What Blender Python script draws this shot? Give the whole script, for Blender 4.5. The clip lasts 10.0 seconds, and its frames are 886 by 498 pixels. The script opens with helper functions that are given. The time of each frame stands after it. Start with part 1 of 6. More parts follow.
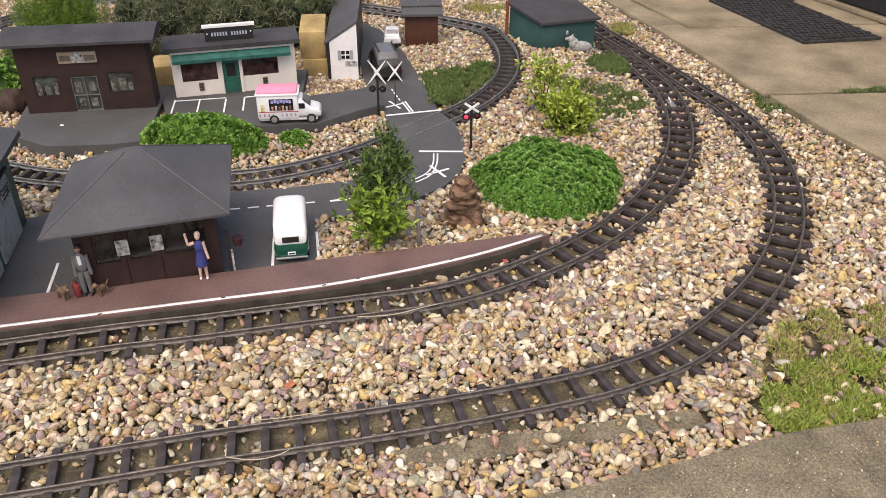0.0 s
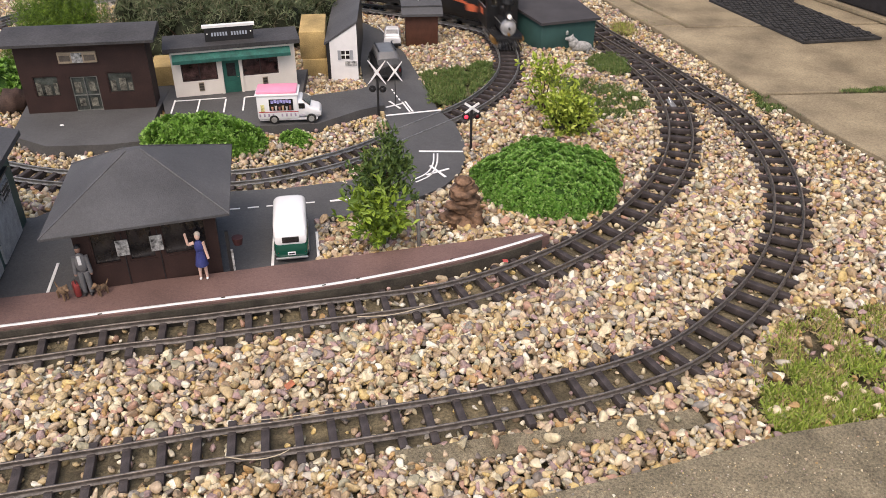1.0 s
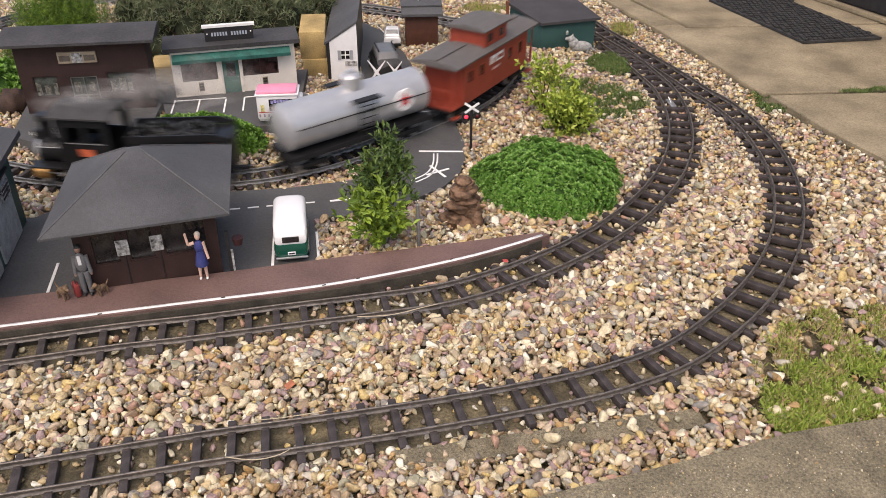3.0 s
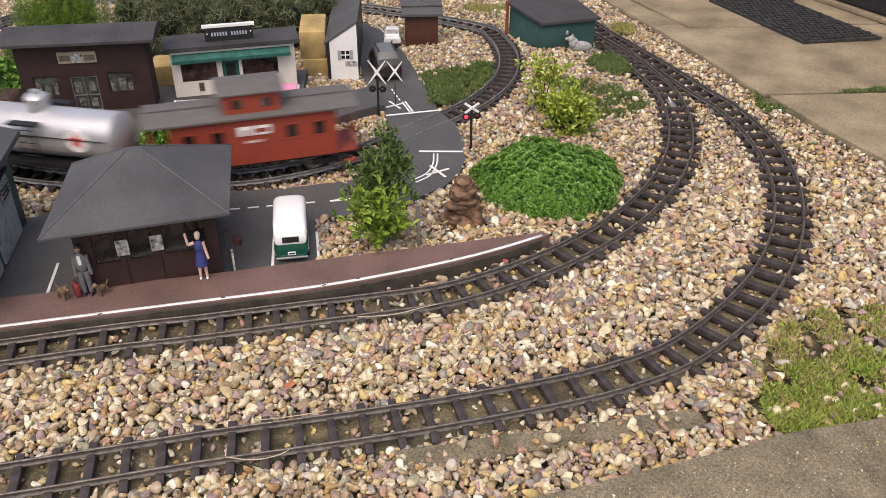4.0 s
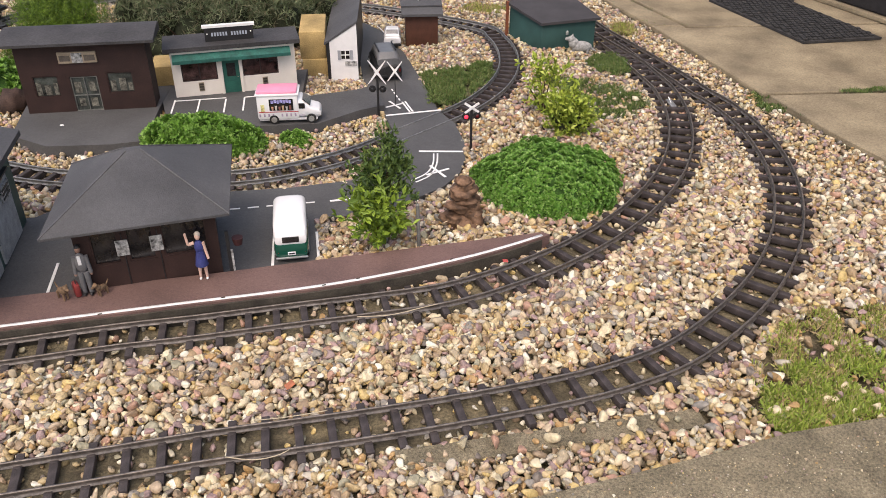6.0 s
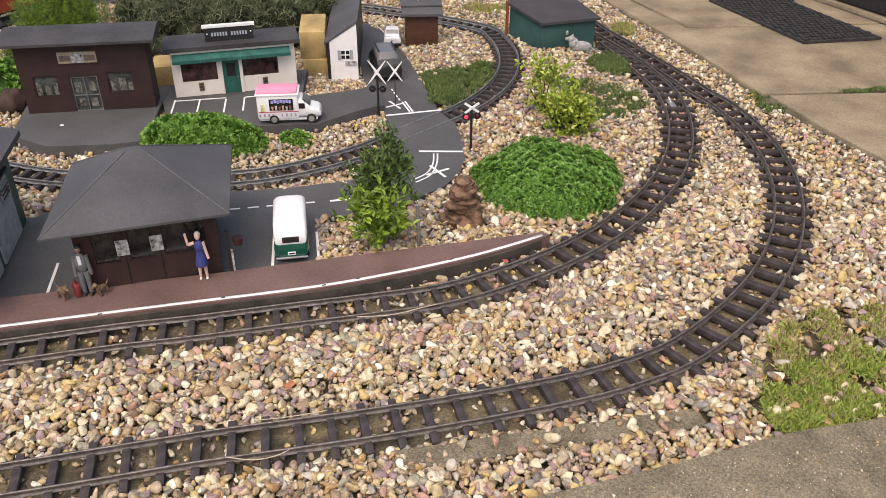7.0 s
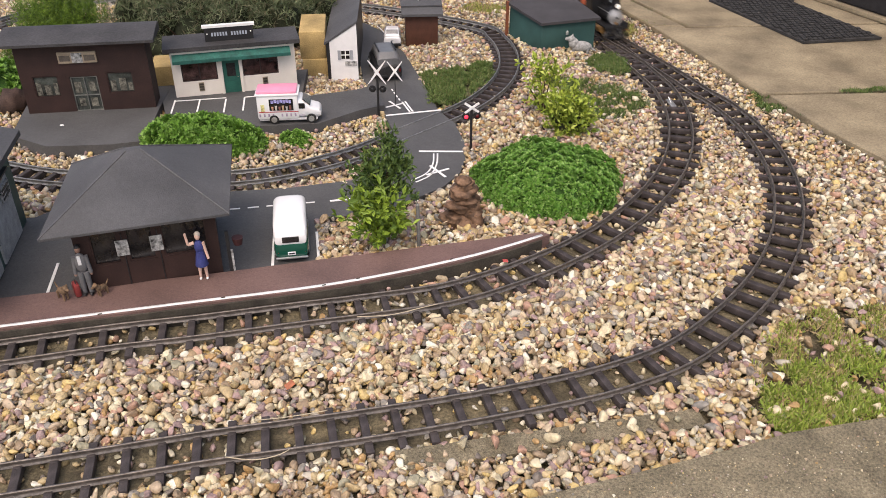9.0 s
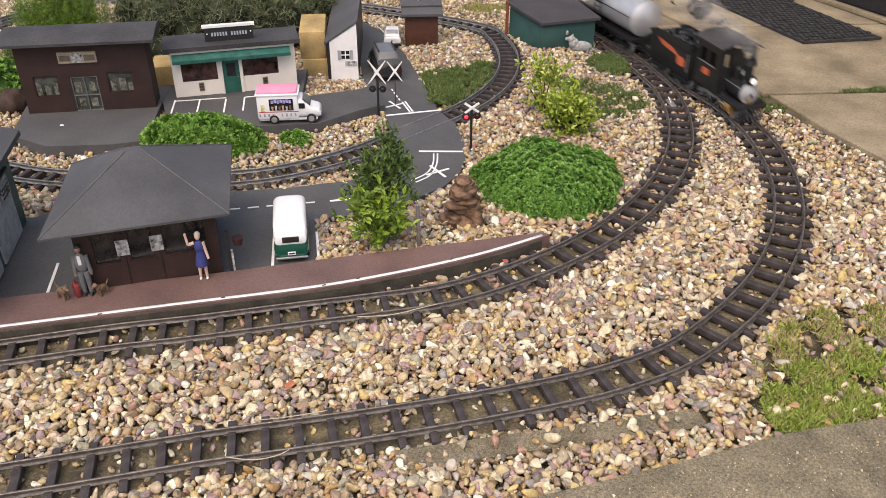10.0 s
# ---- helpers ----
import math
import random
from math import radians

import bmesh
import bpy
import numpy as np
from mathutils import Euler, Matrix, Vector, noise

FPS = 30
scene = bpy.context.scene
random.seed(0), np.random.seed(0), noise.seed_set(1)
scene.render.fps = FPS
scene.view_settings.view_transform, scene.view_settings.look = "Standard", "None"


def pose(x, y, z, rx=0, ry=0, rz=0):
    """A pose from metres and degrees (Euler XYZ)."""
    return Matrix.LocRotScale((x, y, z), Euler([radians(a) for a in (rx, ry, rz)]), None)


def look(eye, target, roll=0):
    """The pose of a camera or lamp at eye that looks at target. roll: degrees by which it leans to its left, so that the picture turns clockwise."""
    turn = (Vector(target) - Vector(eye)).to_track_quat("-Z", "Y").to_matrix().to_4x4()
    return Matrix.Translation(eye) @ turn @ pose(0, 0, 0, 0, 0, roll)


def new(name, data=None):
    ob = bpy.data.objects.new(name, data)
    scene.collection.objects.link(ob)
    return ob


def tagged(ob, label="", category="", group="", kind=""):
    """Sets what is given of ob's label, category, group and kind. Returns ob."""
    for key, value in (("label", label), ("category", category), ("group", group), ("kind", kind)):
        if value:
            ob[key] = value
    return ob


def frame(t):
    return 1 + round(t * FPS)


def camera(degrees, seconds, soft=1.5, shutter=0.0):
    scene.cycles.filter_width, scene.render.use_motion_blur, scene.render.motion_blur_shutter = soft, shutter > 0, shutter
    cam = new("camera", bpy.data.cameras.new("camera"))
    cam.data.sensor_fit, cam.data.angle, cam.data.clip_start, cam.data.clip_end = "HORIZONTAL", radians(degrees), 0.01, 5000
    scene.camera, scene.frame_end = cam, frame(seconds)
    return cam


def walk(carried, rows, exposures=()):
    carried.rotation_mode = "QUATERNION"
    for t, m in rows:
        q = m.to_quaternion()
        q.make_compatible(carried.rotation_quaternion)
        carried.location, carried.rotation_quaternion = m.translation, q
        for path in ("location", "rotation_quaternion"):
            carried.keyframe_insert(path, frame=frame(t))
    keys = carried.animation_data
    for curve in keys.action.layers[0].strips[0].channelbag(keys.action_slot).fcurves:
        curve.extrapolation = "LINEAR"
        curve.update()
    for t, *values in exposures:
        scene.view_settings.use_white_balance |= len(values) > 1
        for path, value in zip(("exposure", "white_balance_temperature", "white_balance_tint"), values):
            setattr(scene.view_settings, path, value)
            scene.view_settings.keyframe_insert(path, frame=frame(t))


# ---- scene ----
cam = camera(56.644, 10.0, soft=0.9, shutter=0.9)
EYE = pose(0, 0, 0.6684, 57.703) @ pose(0, 0, 0, 0, 0, 0.258)
walk(cam, [(0, EYE), (10, EYE)], exposures=[(0, 0.60, 6900, 14), (2.4, 0.58, 6900, 14), (3.5, 0.50, 6900, 14), (4.0, 0.50, 6900, 14), (4.8, 0.58, 6900, 14), (5.4, 0.60, 6900, 14), (10, 0.60, 6900, 14)])

# overcast daylight
world = bpy.data.worlds.new("overcast_sky")
scene.world = world
world.use_nodes = True
wn = world.node_tree
sky = wn.nodes.new("ShaderNodeTexSky")
sky.sky_type = "NISHITA"
sky.sun_disc = False
sky.sun_elevation, sky.sun_rotation = radians(58), radians(200)
sky.dust_density, sky.air_density, sky.ozone_density = 4.0, 1.0, 0.6
wn.links.new(sky.outputs[0], wn.nodes["Background"].inputs[0])
wn.nodes["Background"].inputs[1].default_value = 0.15
sun = new("sun", bpy.data.lights.new("sun", "SUN"))
sun.data.energy, sun.data.angle, sun.data.color = 0.95, radians(70), (1.0, 0.95, 0.88)
sun.matrix_world = look((-0.2, -0.35, 2.4), (0.1, 0.5, 0))


# ---- materials ----
def mat(name, base, rough=0.7, metal=0.0, vary=0.25, scale=60.0, bump=0.15, fine=400.0, spec=0.4, tint=None, speck=0.0, fleck=190):
    """A surface with a coarse stain and a fine grain at two scales."""
    m = bpy.data.materials.new(name)
    m.use_nodes = True
    n, k = m.node_tree.nodes, m.node_tree.links
    b = n["Principled BSDF"]
    b.inputs["Roughness"].default_value, b.inputs["Metallic"].default_value = rough, metal
    b.inputs["Specular IOR Level"].default_value = spec
    co = n.new("ShaderNodeTexCoord")
    n1, n2 = n.new("ShaderNodeTexNoise"), n.new("ShaderNodeTexNoise")
    n1.inputs["Scale"].default_value, n2.inputs["Scale"].default_value = scale, fine
    n1.inputs["Detail"].default_value = 5
    for t in (n1, n2):
        k.new(co.outputs["Object"], t.inputs["Vector"])
    r = n.new("ShaderNodeValToRGB")
    r.color_ramp.elements[0].position, r.color_ramp.elements[1].position = 0.3, 0.7
    lo = tuple(c * (1 - vary) for c in base)
    hi = tuple(min(1, c * (1 + vary)) for c in (tint or base))
    r.color_ramp.elements[0].color, r.color_ramp.elements[1].color = (*lo, 1), (*hi, 1)
    k.new(n1.outputs["Fac"], r.inputs["Fac"])
    mx = n.new("ShaderNodeMixRGB")
    mx.blend_type = "OVERLAY"
    mx.inputs[0].default_value = min(0.6, vary * 1.3)
    k.new(r.outputs[0], mx.inputs[1])
    k.new(n2.outputs["Fac"], mx.inputs[2])
    last = mx.outputs[0]
    if speck:
        n3, r3, m3 = n.new("ShaderNodeTexNoise"), n.new("ShaderNodeValToRGB"), n.new("ShaderNodeMixRGB")
        n3.inputs["Scale"].default_value, n3.inputs["Detail"].default_value, n3.inputs["Roughness"].default_value = fleck, 8, 0.85
        k.new(co.outputs["Object"], n3.inputs["Vector"])
        r3.color_ramp.elements[0].position, r3.color_ramp.elements[1].position = 0.38, 0.64
        r3.color_ramp.elements[0].color, r3.color_ramp.elements[1].color = (1 - speck, 1 - speck, 1 - speck, 1), (1 + speck, 1 + speck, 1 + speck, 1)
        k.new(n3.outputs["Fac"], r3.inputs["Fac"])
        m3.blend_type = "MULTIPLY"
        m3.inputs[0].default_value = 1.0
        k.new(last, m3.inputs[1])
        k.new(r3.outputs[0], m3.inputs[2])
        last = m3.outputs[0]
    k.new(last, b.inputs["Base Color"])
    if bump:
        bp = n.new("ShaderNodeBump")
        bp.inputs["Strength"].default_value, bp.inputs["Distance"].default_value = bump, 0.002
        k.new(n2.outputs["Fac"], bp.inputs["Height"])
        k.new(bp.outputs[0], b.inputs["Normal"])
    return m


def many(name, colours, island=True, rough=0.6, bump=0.2, grain=0.35, fine=350.0, spec=0.4):
    """A material whose pieces each take one of the colours, with grain inside the piece."""
    m = mat(name, (0.5, 0.5, 0.5), rough, 0, grain, 160, bump, fine, spec)
    n, k = m.node_tree.nodes, m.node_tree.links
    g = n.new("ShaderNodeNewGeometry" if island else "ShaderNodeObjectInfo")
    r = n.new("ShaderNodeValToRGB")
    r.color_ramp.interpolation = "CONSTANT"
    e = r.color_ramp.elements
    while len(e) < len(colours):
        e.new(0.5)
    for i, c in enumerate(colours):
        e[i].position = i / len(colours)
        e[i].color = (*c, 1)
    k.new(g.outputs["Random Per Island" if island else "Random"], r.inputs["Fac"])
    mx = next(x for x in n if x.type == "MIX_RGB")
    k.new(r.outputs[0], mx.inputs[1])
    n1 = n["Noise Texture"]
    k.new(n1.outputs["Fac"], mx.inputs[2])
    mx.inputs[0].default_value = grain
    return m


def glow(name, colour, strength):
    m = bpy.data.materials.new(name)
    m.use_nodes = True
    b = m.node_tree.nodes["Principled BSDF"]
    b.inputs["Base Color"].default_value = (*colour, 1)
    b.inputs["Emission Color"].default_value = (*colour, 1)
    b.inputs["Emission Strength"].default_value = strength
    return m


STONES = [(0.418, 0.316, 0.171), (0.591, 0.507, 0.333), (0.246, 0.171, 0.107), (0.503, 0.391, 0.216), (0.266, 0.243, 0.210), (0.553, 0.440, 0.297), (0.326, 0.234, 0.134),
          (0.731, 0.691, 0.562), (0.374, 0.254, 0.230), (0.548, 0.410, 0.173), (0.175, 0.148, 0.124), (0.610, 0.526, 0.351), (0.283, 0.203, 0.189), (0.447, 0.346, 0.189), (0.462, 0.412, 0.330),
          (0.397, 0.252, 0.110), (0.651, 0.583, 0.415), (0.321, 0.297, 0.204), (0.476, 0.364, 0.250), (0.281, 0.207, 0.134), (0.412, 0.335, 0.223), (0.436, 0.264, 0.188)]
M_GRAVEL = many("river_gravel", STONES, True, 0.42, 0.8, 0.5)
M_PEBBLE = many("river_pebble", STONES, False, 0.42, 0.8, 0.5)
M_BED = mat("gritty_bed", (0.30, 0.23, 0.15), 0.9, vary=0.5, scale=90, bump=0.6, fine=500)
M_SLAB = mat("gritty_concrete", (0.185, 0.157, 0.100), 0.9, vary=0.24, scale=22, bump=0.9, fine=650, tint=(0.220, 0.186, 0.122), speck=0.62, fleck=300)
M_BASE = mat("mossy_base", (0.085, 0.070, 0.045), 0.9, vary=0.5, scale=30, bump=0.6, fine=300, tint=(0.12, 0.10, 0.06), speck=0.5)
M_PATH = mat("sandstone_paving", (0.235, 0.188, 0.122), 0.8, vary=0.32, scale=9, bump=0.35, fine=240, tint=(0.27, 0.222, 0.145), speck=0.22, fleck=420)
M_JOINT = mat("dirty_joint", (0.10, 0.085, 0.05), 0.95, vary=0.4)
M_MAT = mat("rubber_mat", (0.035, 0.034, 0.034), 0.8, vary=0.4, scale=70, bump=0.6, fine=300)
M_ROAD = mat("painted_roadway", (0.080, 0.079, 0.079), 0.72, vary=0.22, scale=9, bump=0.15, fine=500, speck=0.15)
M_PLAT = mat("brown_platform_board", (0.150, 0.092, 0.080), 0.7, vary=0.24, scale=12, bump=0.15, fine=400, speck=0.15)
M_EDGE = mat("weathered_edge", (0.055, 0.047, 0.036), 0.9, vary=0.4, scale=40)
M_WHITE = mat("white_road_paint", (0.80, 0.79, 0.77), 0.7, vary=0.10, scale=60, bump=0.1)
M_SLEEPER = mat("brown_black_plastic", (0.050, 0.041, 0.040), 0.65, vary=0.3, scale=90, bump=0.25, fine=600)
M_RAIL = mat("tarnished_rail", (0.19, 0.165, 0.145), 0.40, 0.55, vary=0.35, scale=120, bump=0.1)
M_RAIL2 = mat("grey_rail", (0.24, 0.24, 0.235), 0.4, 0.5, vary=0.3, scale=120, bump=0.1)
M_ROOF = mat("slate_grey_felt", (0.077, 0.077, 0.080), 0.68, vary=0.24, scale=10, bump=0.25, fine=700, speck=0.14)
M_FELT = mat("old_black_felt", (0.050, 0.048, 0.049), 0.7, vary=0.35, scale=14, bump=0.5, fine=260, speck=0.2)
M_BROWN = mat("dark_brown_timber", (0.034, 0.0165, 0.0135), 0.65, vary=0.25, scale=30, bump=0.15)
M_CREAM = mat("cream_render", (0.74, 0.68, 0.60), 0.8, vary=0.07, scale=25, bump=0.1)
M_GREEN = mat("dark_green_paint", (0.018, 0.10, 0.075), 0.55, vary=0.15, scale=30, bump=0.08)
M_SHED = mat("faded_green_felt", (0.026, 0.074, 0.068), 0.75, vary=0.2, scale=20, bump=0.2)
M_BLACK = mat("black_paint", (0.018, 0.018, 0.019), 0.5, vary=0.25, scale=60, bump=0.1)
M_DARKGLASS = mat("dark_window", (0.020, 0.018, 0.018), 0.12, vary=0.5, scale=35, bump=0.0, spec=0.6)
M_PALEGLASS = mat("grey_glazing", (0.055, 0.062, 0.055), 0.15, vary=0.7, scale=40, bump=0.0, spec=0.6)
M_BLOCK = mat("sandstone_block", (0.40, 0.285, 0.12), 0.85, vary=0.3, scale=25, bump=0.4)
M_PAPER = mat("printed_paper", (0.30, 0.30, 0.29), 0.8, vary=0.9, scale=160, bump=0.0)
M_DIMPAPER = mat("faded_print", (0.13, 0.125, 0.10), 0.7, vary=0.9, scale=150, bump=0.0)
M_SHOPGLASS = mat("red_brown_shop_glass", (0.060, 0.030, 0.026), 0.12, vary=0.9, scale=55, bump=0.0, spec=0.6)
M_OAK = mat("varnished_sign", (0.34, 0.27, 0.19), 0.6, vary=0.2, scale=60, bump=0.1)


# ---- building helpers ----
def B():
    return bmesh.new()


def box(bm, x, y, z, sx, sy, sz, turn=0.0, bevel=0.0, m=None):
    """A box by its centre on the floor side: x, y centre, z bottom."""
    t = Matrix.Translation((x, y, z + sz / 2)) @ Matrix.Rotation(radians(turn), 4, "Z") @ Matrix.Diagonal((sx, sy, sz, 1))
    made = bmesh.ops.create_cube(bm, size=1.0, matrix=(m or Matrix()) @ t)
    if bevel:
        ed = list({e for v in made["verts"] for e in v.link_edges})
        bmesh.ops.bevel(bm, geom=ed, offset=bevel, segments=2, affect="EDGES", profile=0.5)
    return bm


def cyl(bm, a, b, r, r2=None, n=14):
    """A tapered rod from a to b."""
    a, b = Vector(a), Vector(b)
    q = (b - a).to_track_quat("Z", "Y").to_matrix().to_4x4()
    bmesh.ops.create_cone(bm, cap_ends=True, segments=n, radius1=r, radius2=r if r2 is None else r2, depth=(b - a).length,
                          matrix=Matrix.Translation((a + b) / 2) @ q)
    return bm


def ball(bm, x, y, z, rx, ry=None, rz=None, sub=2, m=None):
    t = Matrix.Translation((x, y, z)) @ Matrix.Diagonal((rx, ry or rx, rz or rx, 1))
    bmesh.ops.create_icosphere(bm, subdivisions=sub, radius=1.0, matrix=(m or Matrix()) @ t)
    return bm


def plate(bm, outline, z0, z1):
    """A board with that outline between two heights."""
    lower = [bm.verts.new((x, y, z0)) for x, y in outline]
    upper = [bm.verts.new((x, y, z1)) for x, y in outline]
    n = len(outline)
    bm.faces.new(upper)
    bm.faces.new(lower[::-1])
    for i in range(n):
        bm.faces.new((lower[i], lower[(i + 1) % n], upper[(i + 1) % n], upper[i]))
    bmesh.ops.recalc_face_normals(bm, faces=bm.faces)
    return bm


def profile(bm, outline, x0, x1):
    """An outline in y, z pulled along x."""
    a = [bm.verts.new((x0, y, z)) for y, z in outline]
    b = [bm.verts.new((x1, y, z)) for y, z in outline]
    n = len(outline)
    bm.faces.new(a)
    bm.faces.new(b[::-1])
    for i in range(n):
        bm.faces.new((a[i], b[i], b[(i + 1) % n], a[(i + 1) % n]))
    bmesh.ops.recalc_face_normals(bm, faces=bm.faces)
    return bm


def smooth(bm, limit=40):
    for f in bm.faces:
        f.smooth = True
    for e in bm.edges:
        if len(e.link_faces) != 2 or e.calc_face_angle(0) > radians(limit):
            e.smooth = False
    return bm


def mesh_of(name, bm, material):
    me = bpy.data.meshes.new(name)
    smooth(bm)
    bm.to_mesh(me)
    bm.free()
    for m in material if isinstance(material, (list, tuple)) else [material]:
        me.materials.append(m)
    return me


def part(name, bm, material, parent, label=""):
    ob = new(name, mesh_of(name, bm, material))
    ob.parent = parent
    return tagged(ob, label)


def thing(name, label, category, m=None, group="", kind=""):
    ob = new(name)
    ob.empty_display_size = 0.02
    if m is not None:
        ob.matrix_basis = m
    return tagged(ob, label, category, group, kind)


def solid(name, bm, material, label, category="", m=None, group="", kind=""):
    ob = new(name, mesh_of(name, bm, material))
    if m is not None:
        ob.matrix_basis = m
    return tagged(ob, label, category, group, kind)


def curve_points(ctrl, step=0.004):
    """A smooth line through the control points, at even steps."""
    c = np.array(ctrl, float)
    c = np.vstack([2 * c[0] - c[1], c, 2 * c[-1] - c[-2]])
    out = []
    for i in range(1, len(c) - 2):
        p0, p1, p2, p3 = c[i - 1:i + 3]
        for t in np.linspace(0, 1, 40, endpoint=False):
            out.append(0.5 * (2 * p1 + (p2 - p0) * t + (2 * p0 - 5 * p1 + 4 * p2 - p3) * t * t + (-p0 + 3 * p1 - 3 * p2 + p3) * t ** 3))
    out.append(c[-2])
    out = np.array(out)
    s = np.r_[0, np.cumsum(np.linalg.norm(np.diff(out, axis=0), axis=1))]
    t = np.arange(0, s[-1], step)
    return np.c_[np.interp(t, s, out[:, 0]), np.interp(t, s, out[:, 1])]


def sweep_band(ctrl, w, z0, z1):
    """A strip of that width along a smooth line, between two heights."""
    line = curve_points(ctrl, 0.02)
    l, r = side(line, w / 2), side(line, -w / 2)
    return plate(B(), [tuple(p) for p in l] + [tuple(p) for p in r[::-1]], z0, z1)


def arc(cx, cy, r, a0, a1, n):
    return [(cx + r * math.cos(radians(a)), cy + r * math.sin(radians(a))) for a in np.linspace(a0, a1, n)]


def side(line, d):
    """The line moved d to its left."""
    t = np.gradient(line, axis=0)
    t /= np.linalg.norm(t, axis=1)[:, None]
    return line + d * np.c_[-t[:, 1], t[:, 0]]


def inside(x, y, poly):
    p = np.array(poly)
    hit = np.zeros(len(x), bool)
    for (x0, y0), (x1, y1) in zip(p, np.roll(p, -1, axis=0)):
        hit ^= ((y0 > y) != (y1 > y)) & (x < (x1 - x0) * (y - y0) / (y1 - y0 + 1e-12) + x0)
    return hit


# ---- plan ----
OUTER = curve_points([(-0.72, 0.545), (-0.56, 0.580), (-0.392, 0.619), (-0.269, 0.649), (-0.166, 0.670), (-0.072, 0.690), (0.024, 0.713), (0.147, 0.747), (0.22, 0.7735)]
                     + arc(-0.173, 1.450, 0.792, -53, 14, 9) + [(0.566, 1.72), (0.523, 1.855), (0.475, 1.985), (0.42, 2.13), (0.36, 2.30), (0.22, 2.48)])
INNER = curve_points([(-0.74, 0.768), (-0.562, 0.813), (-0.431, 0.846), (-0.326, 0.867), (-0.202, 0.8956), (-0.10, 0.918)]
                     + arc(-0.306, 1.679, 0.797, -67, 4, 10) + [(0.478, 1.80), (0.462, 1.88), (0.438, 1.985), (0.412, 2.07)])
LOOP = curve_points([(-0.92, 2.46), (-0.70, 2.452), (-0.45, 2.415), (-0.26, 2.365), (-0.13, 2.313), (-0.01, 2.245)] + arc(-0.364, 1.942, 0.522, 25, -42, 9)
                    + [(-0.085, 1.478), (-0.165, 1.398), (-0.27, 1.330), (-0.37, 1.297), (-0.52, 1.284), (-0.66, 1.293), (-0.768, 1.318), (-0.95, 1.39)])
BACK = curve_points([(-0.95, 1.39), (-1.10, 1.49), (-1.22, 1.66), (-1.26, 1.85), (-1.25, 2.02), (-1.21, 2.18), (-1.10, 2.35), (-0.92, 2.46), (-0.6, 2.52), (-0.2, 2.56), (0.05, 2.545), (0.22, 2.48)])

STATION_YARD = [(-0.80, 0.86), (-0.606, 0.913), (-0.319, 0.978), (-0.186, 1.012), (-0.191, 1.06), (-0.199, 1.11), (-0.203, 1.135), (-0.198, 1.15), (-0.185, 1.156), (-0.12, 1.163),
                (-0.07, 1.195), (-0.04, 1.225), (0.0, 1.262), (0.030, 1.315), (0.040, 1.37), (0.042, 1.435), (0.022, 1.535), (-0.01, 1.597), (-0.055, 1.79), (-0.095, 1.95), (-0.14, 2.09),
                (-0.19, 2.17), (-0.25, 2.24), (-0.36, 2.30), (-0.38, 2.20), (-0.29, 2.13), (-0.235, 2.02), (-0.20, 1.90), (-0.185, 1.79), (-0.165, 1.72), (-0.122, 1.575), (-0.10, 1.50), (-0.10, 1.44),
                (-0.13, 1.36), (-0.16, 1.285), (-0.26, 1.257), (-0.36, 1.242), (-0.62, 1.20), (-0.66, 1.15), (-0.80, 1.14)]
PLATFORM = [(-0.80, 0.86), (-0.80, 0.784), (-0.576, 0.842), (-0.369, 0.891), (-0.192, 0.932), (-0.08, 0.966), (0.03, 1.010), (0.10, 1.045), (0.165, 1.085), (0.155, 1.092), (-0.037, 1.046), (-0.186, 1.010), (-0.319, 0.976), (-0.606, 0.911)]
SHOP_PLAZA = [(-0.60, 1.75), (-0.585, 1.61), (-0.55, 1.515), (-0.52, 1.487), (-0.40, 1.478), (-0.245, 1.497), (-0.17, 1.565), (-0.122, 1.592), (-0.150, 1.70), (-0.20, 1.672), (-0.30, 1.635), (-0.31, 1.80)]
HALL_PLAZA = [(-0.88, 1.70), (-0.845, 1.535), (-0.825, 1.45), (-0.80, 1.42), (-0.735, 1.385), (-0.62, 1.395), (-0.567, 1.41), (-0.565, 1.45), (-0.580, 1.57), (-0.59, 1.70)]
NEAR_SLAB = [(-1.6, -1.2), (1.6, -1.2), (1.6, 0.88), (0.51, 0.693), (0.39, 0.668), (0.325, 0.645), (0.19, 0.603), (0.10, 0.576), (-0.2, 0.49), (-1.6, 0.10)]
FAR_PAVING = [(0.40, 2.62), (0.462, 2.43), (0.547, 2.16), (0.626, 1.898), (0.681, 1.68), (0.745, 1.51), (0.81, 1.356), (0.95, 1.10), (2.6, 1.10), (2.6, 4.2), (0.40, 4.2)]

# ---- ground ----
bm = B()
plate(bm, [(-300, -300), (300, -300), (300, 300), (-300, 300)], -0.30, -0.030)
ground = solid("ground", bm, M_BED, "gritty sandy soil bed under the gravel", "ground", kind="structure")
bm = B()
plate(bm, [(-2.2, 0.15), (1.3, 0.15), (1.3, 2.9), (-2.2, 2.9)], -0.029, -0.0205)
solid("concrete_base", bm, M_BASE, "mossy concrete base slab showing between the sleepers", "ground", kind="structure")
solid("road", plate(B(), STATION_YARD, -0.018, -0.0015), M_ROAD, "dark grey painted model roadway board", "road", kind="structure")
solid("platform", plate(B(), PLATFORM, -0.02, 0.010), M_PLAT, "brown painted station platform board with a curved front edge", "platform", kind="structure")
solid("platform_edging", sweep_band([(-0.80, 0.7825), (-0.576, 0.8405), (-0.369, 0.8895), (-0.192, 0.9305), (-0.08, 0.9645), (0.03, 1.0085), (0.10, 1.0435), (0.165, 1.0835)], 0.003, -0.0204, 0.0065), M_EDGE, "weathered grey-brown board edging the platform", "trim", kind="structure")
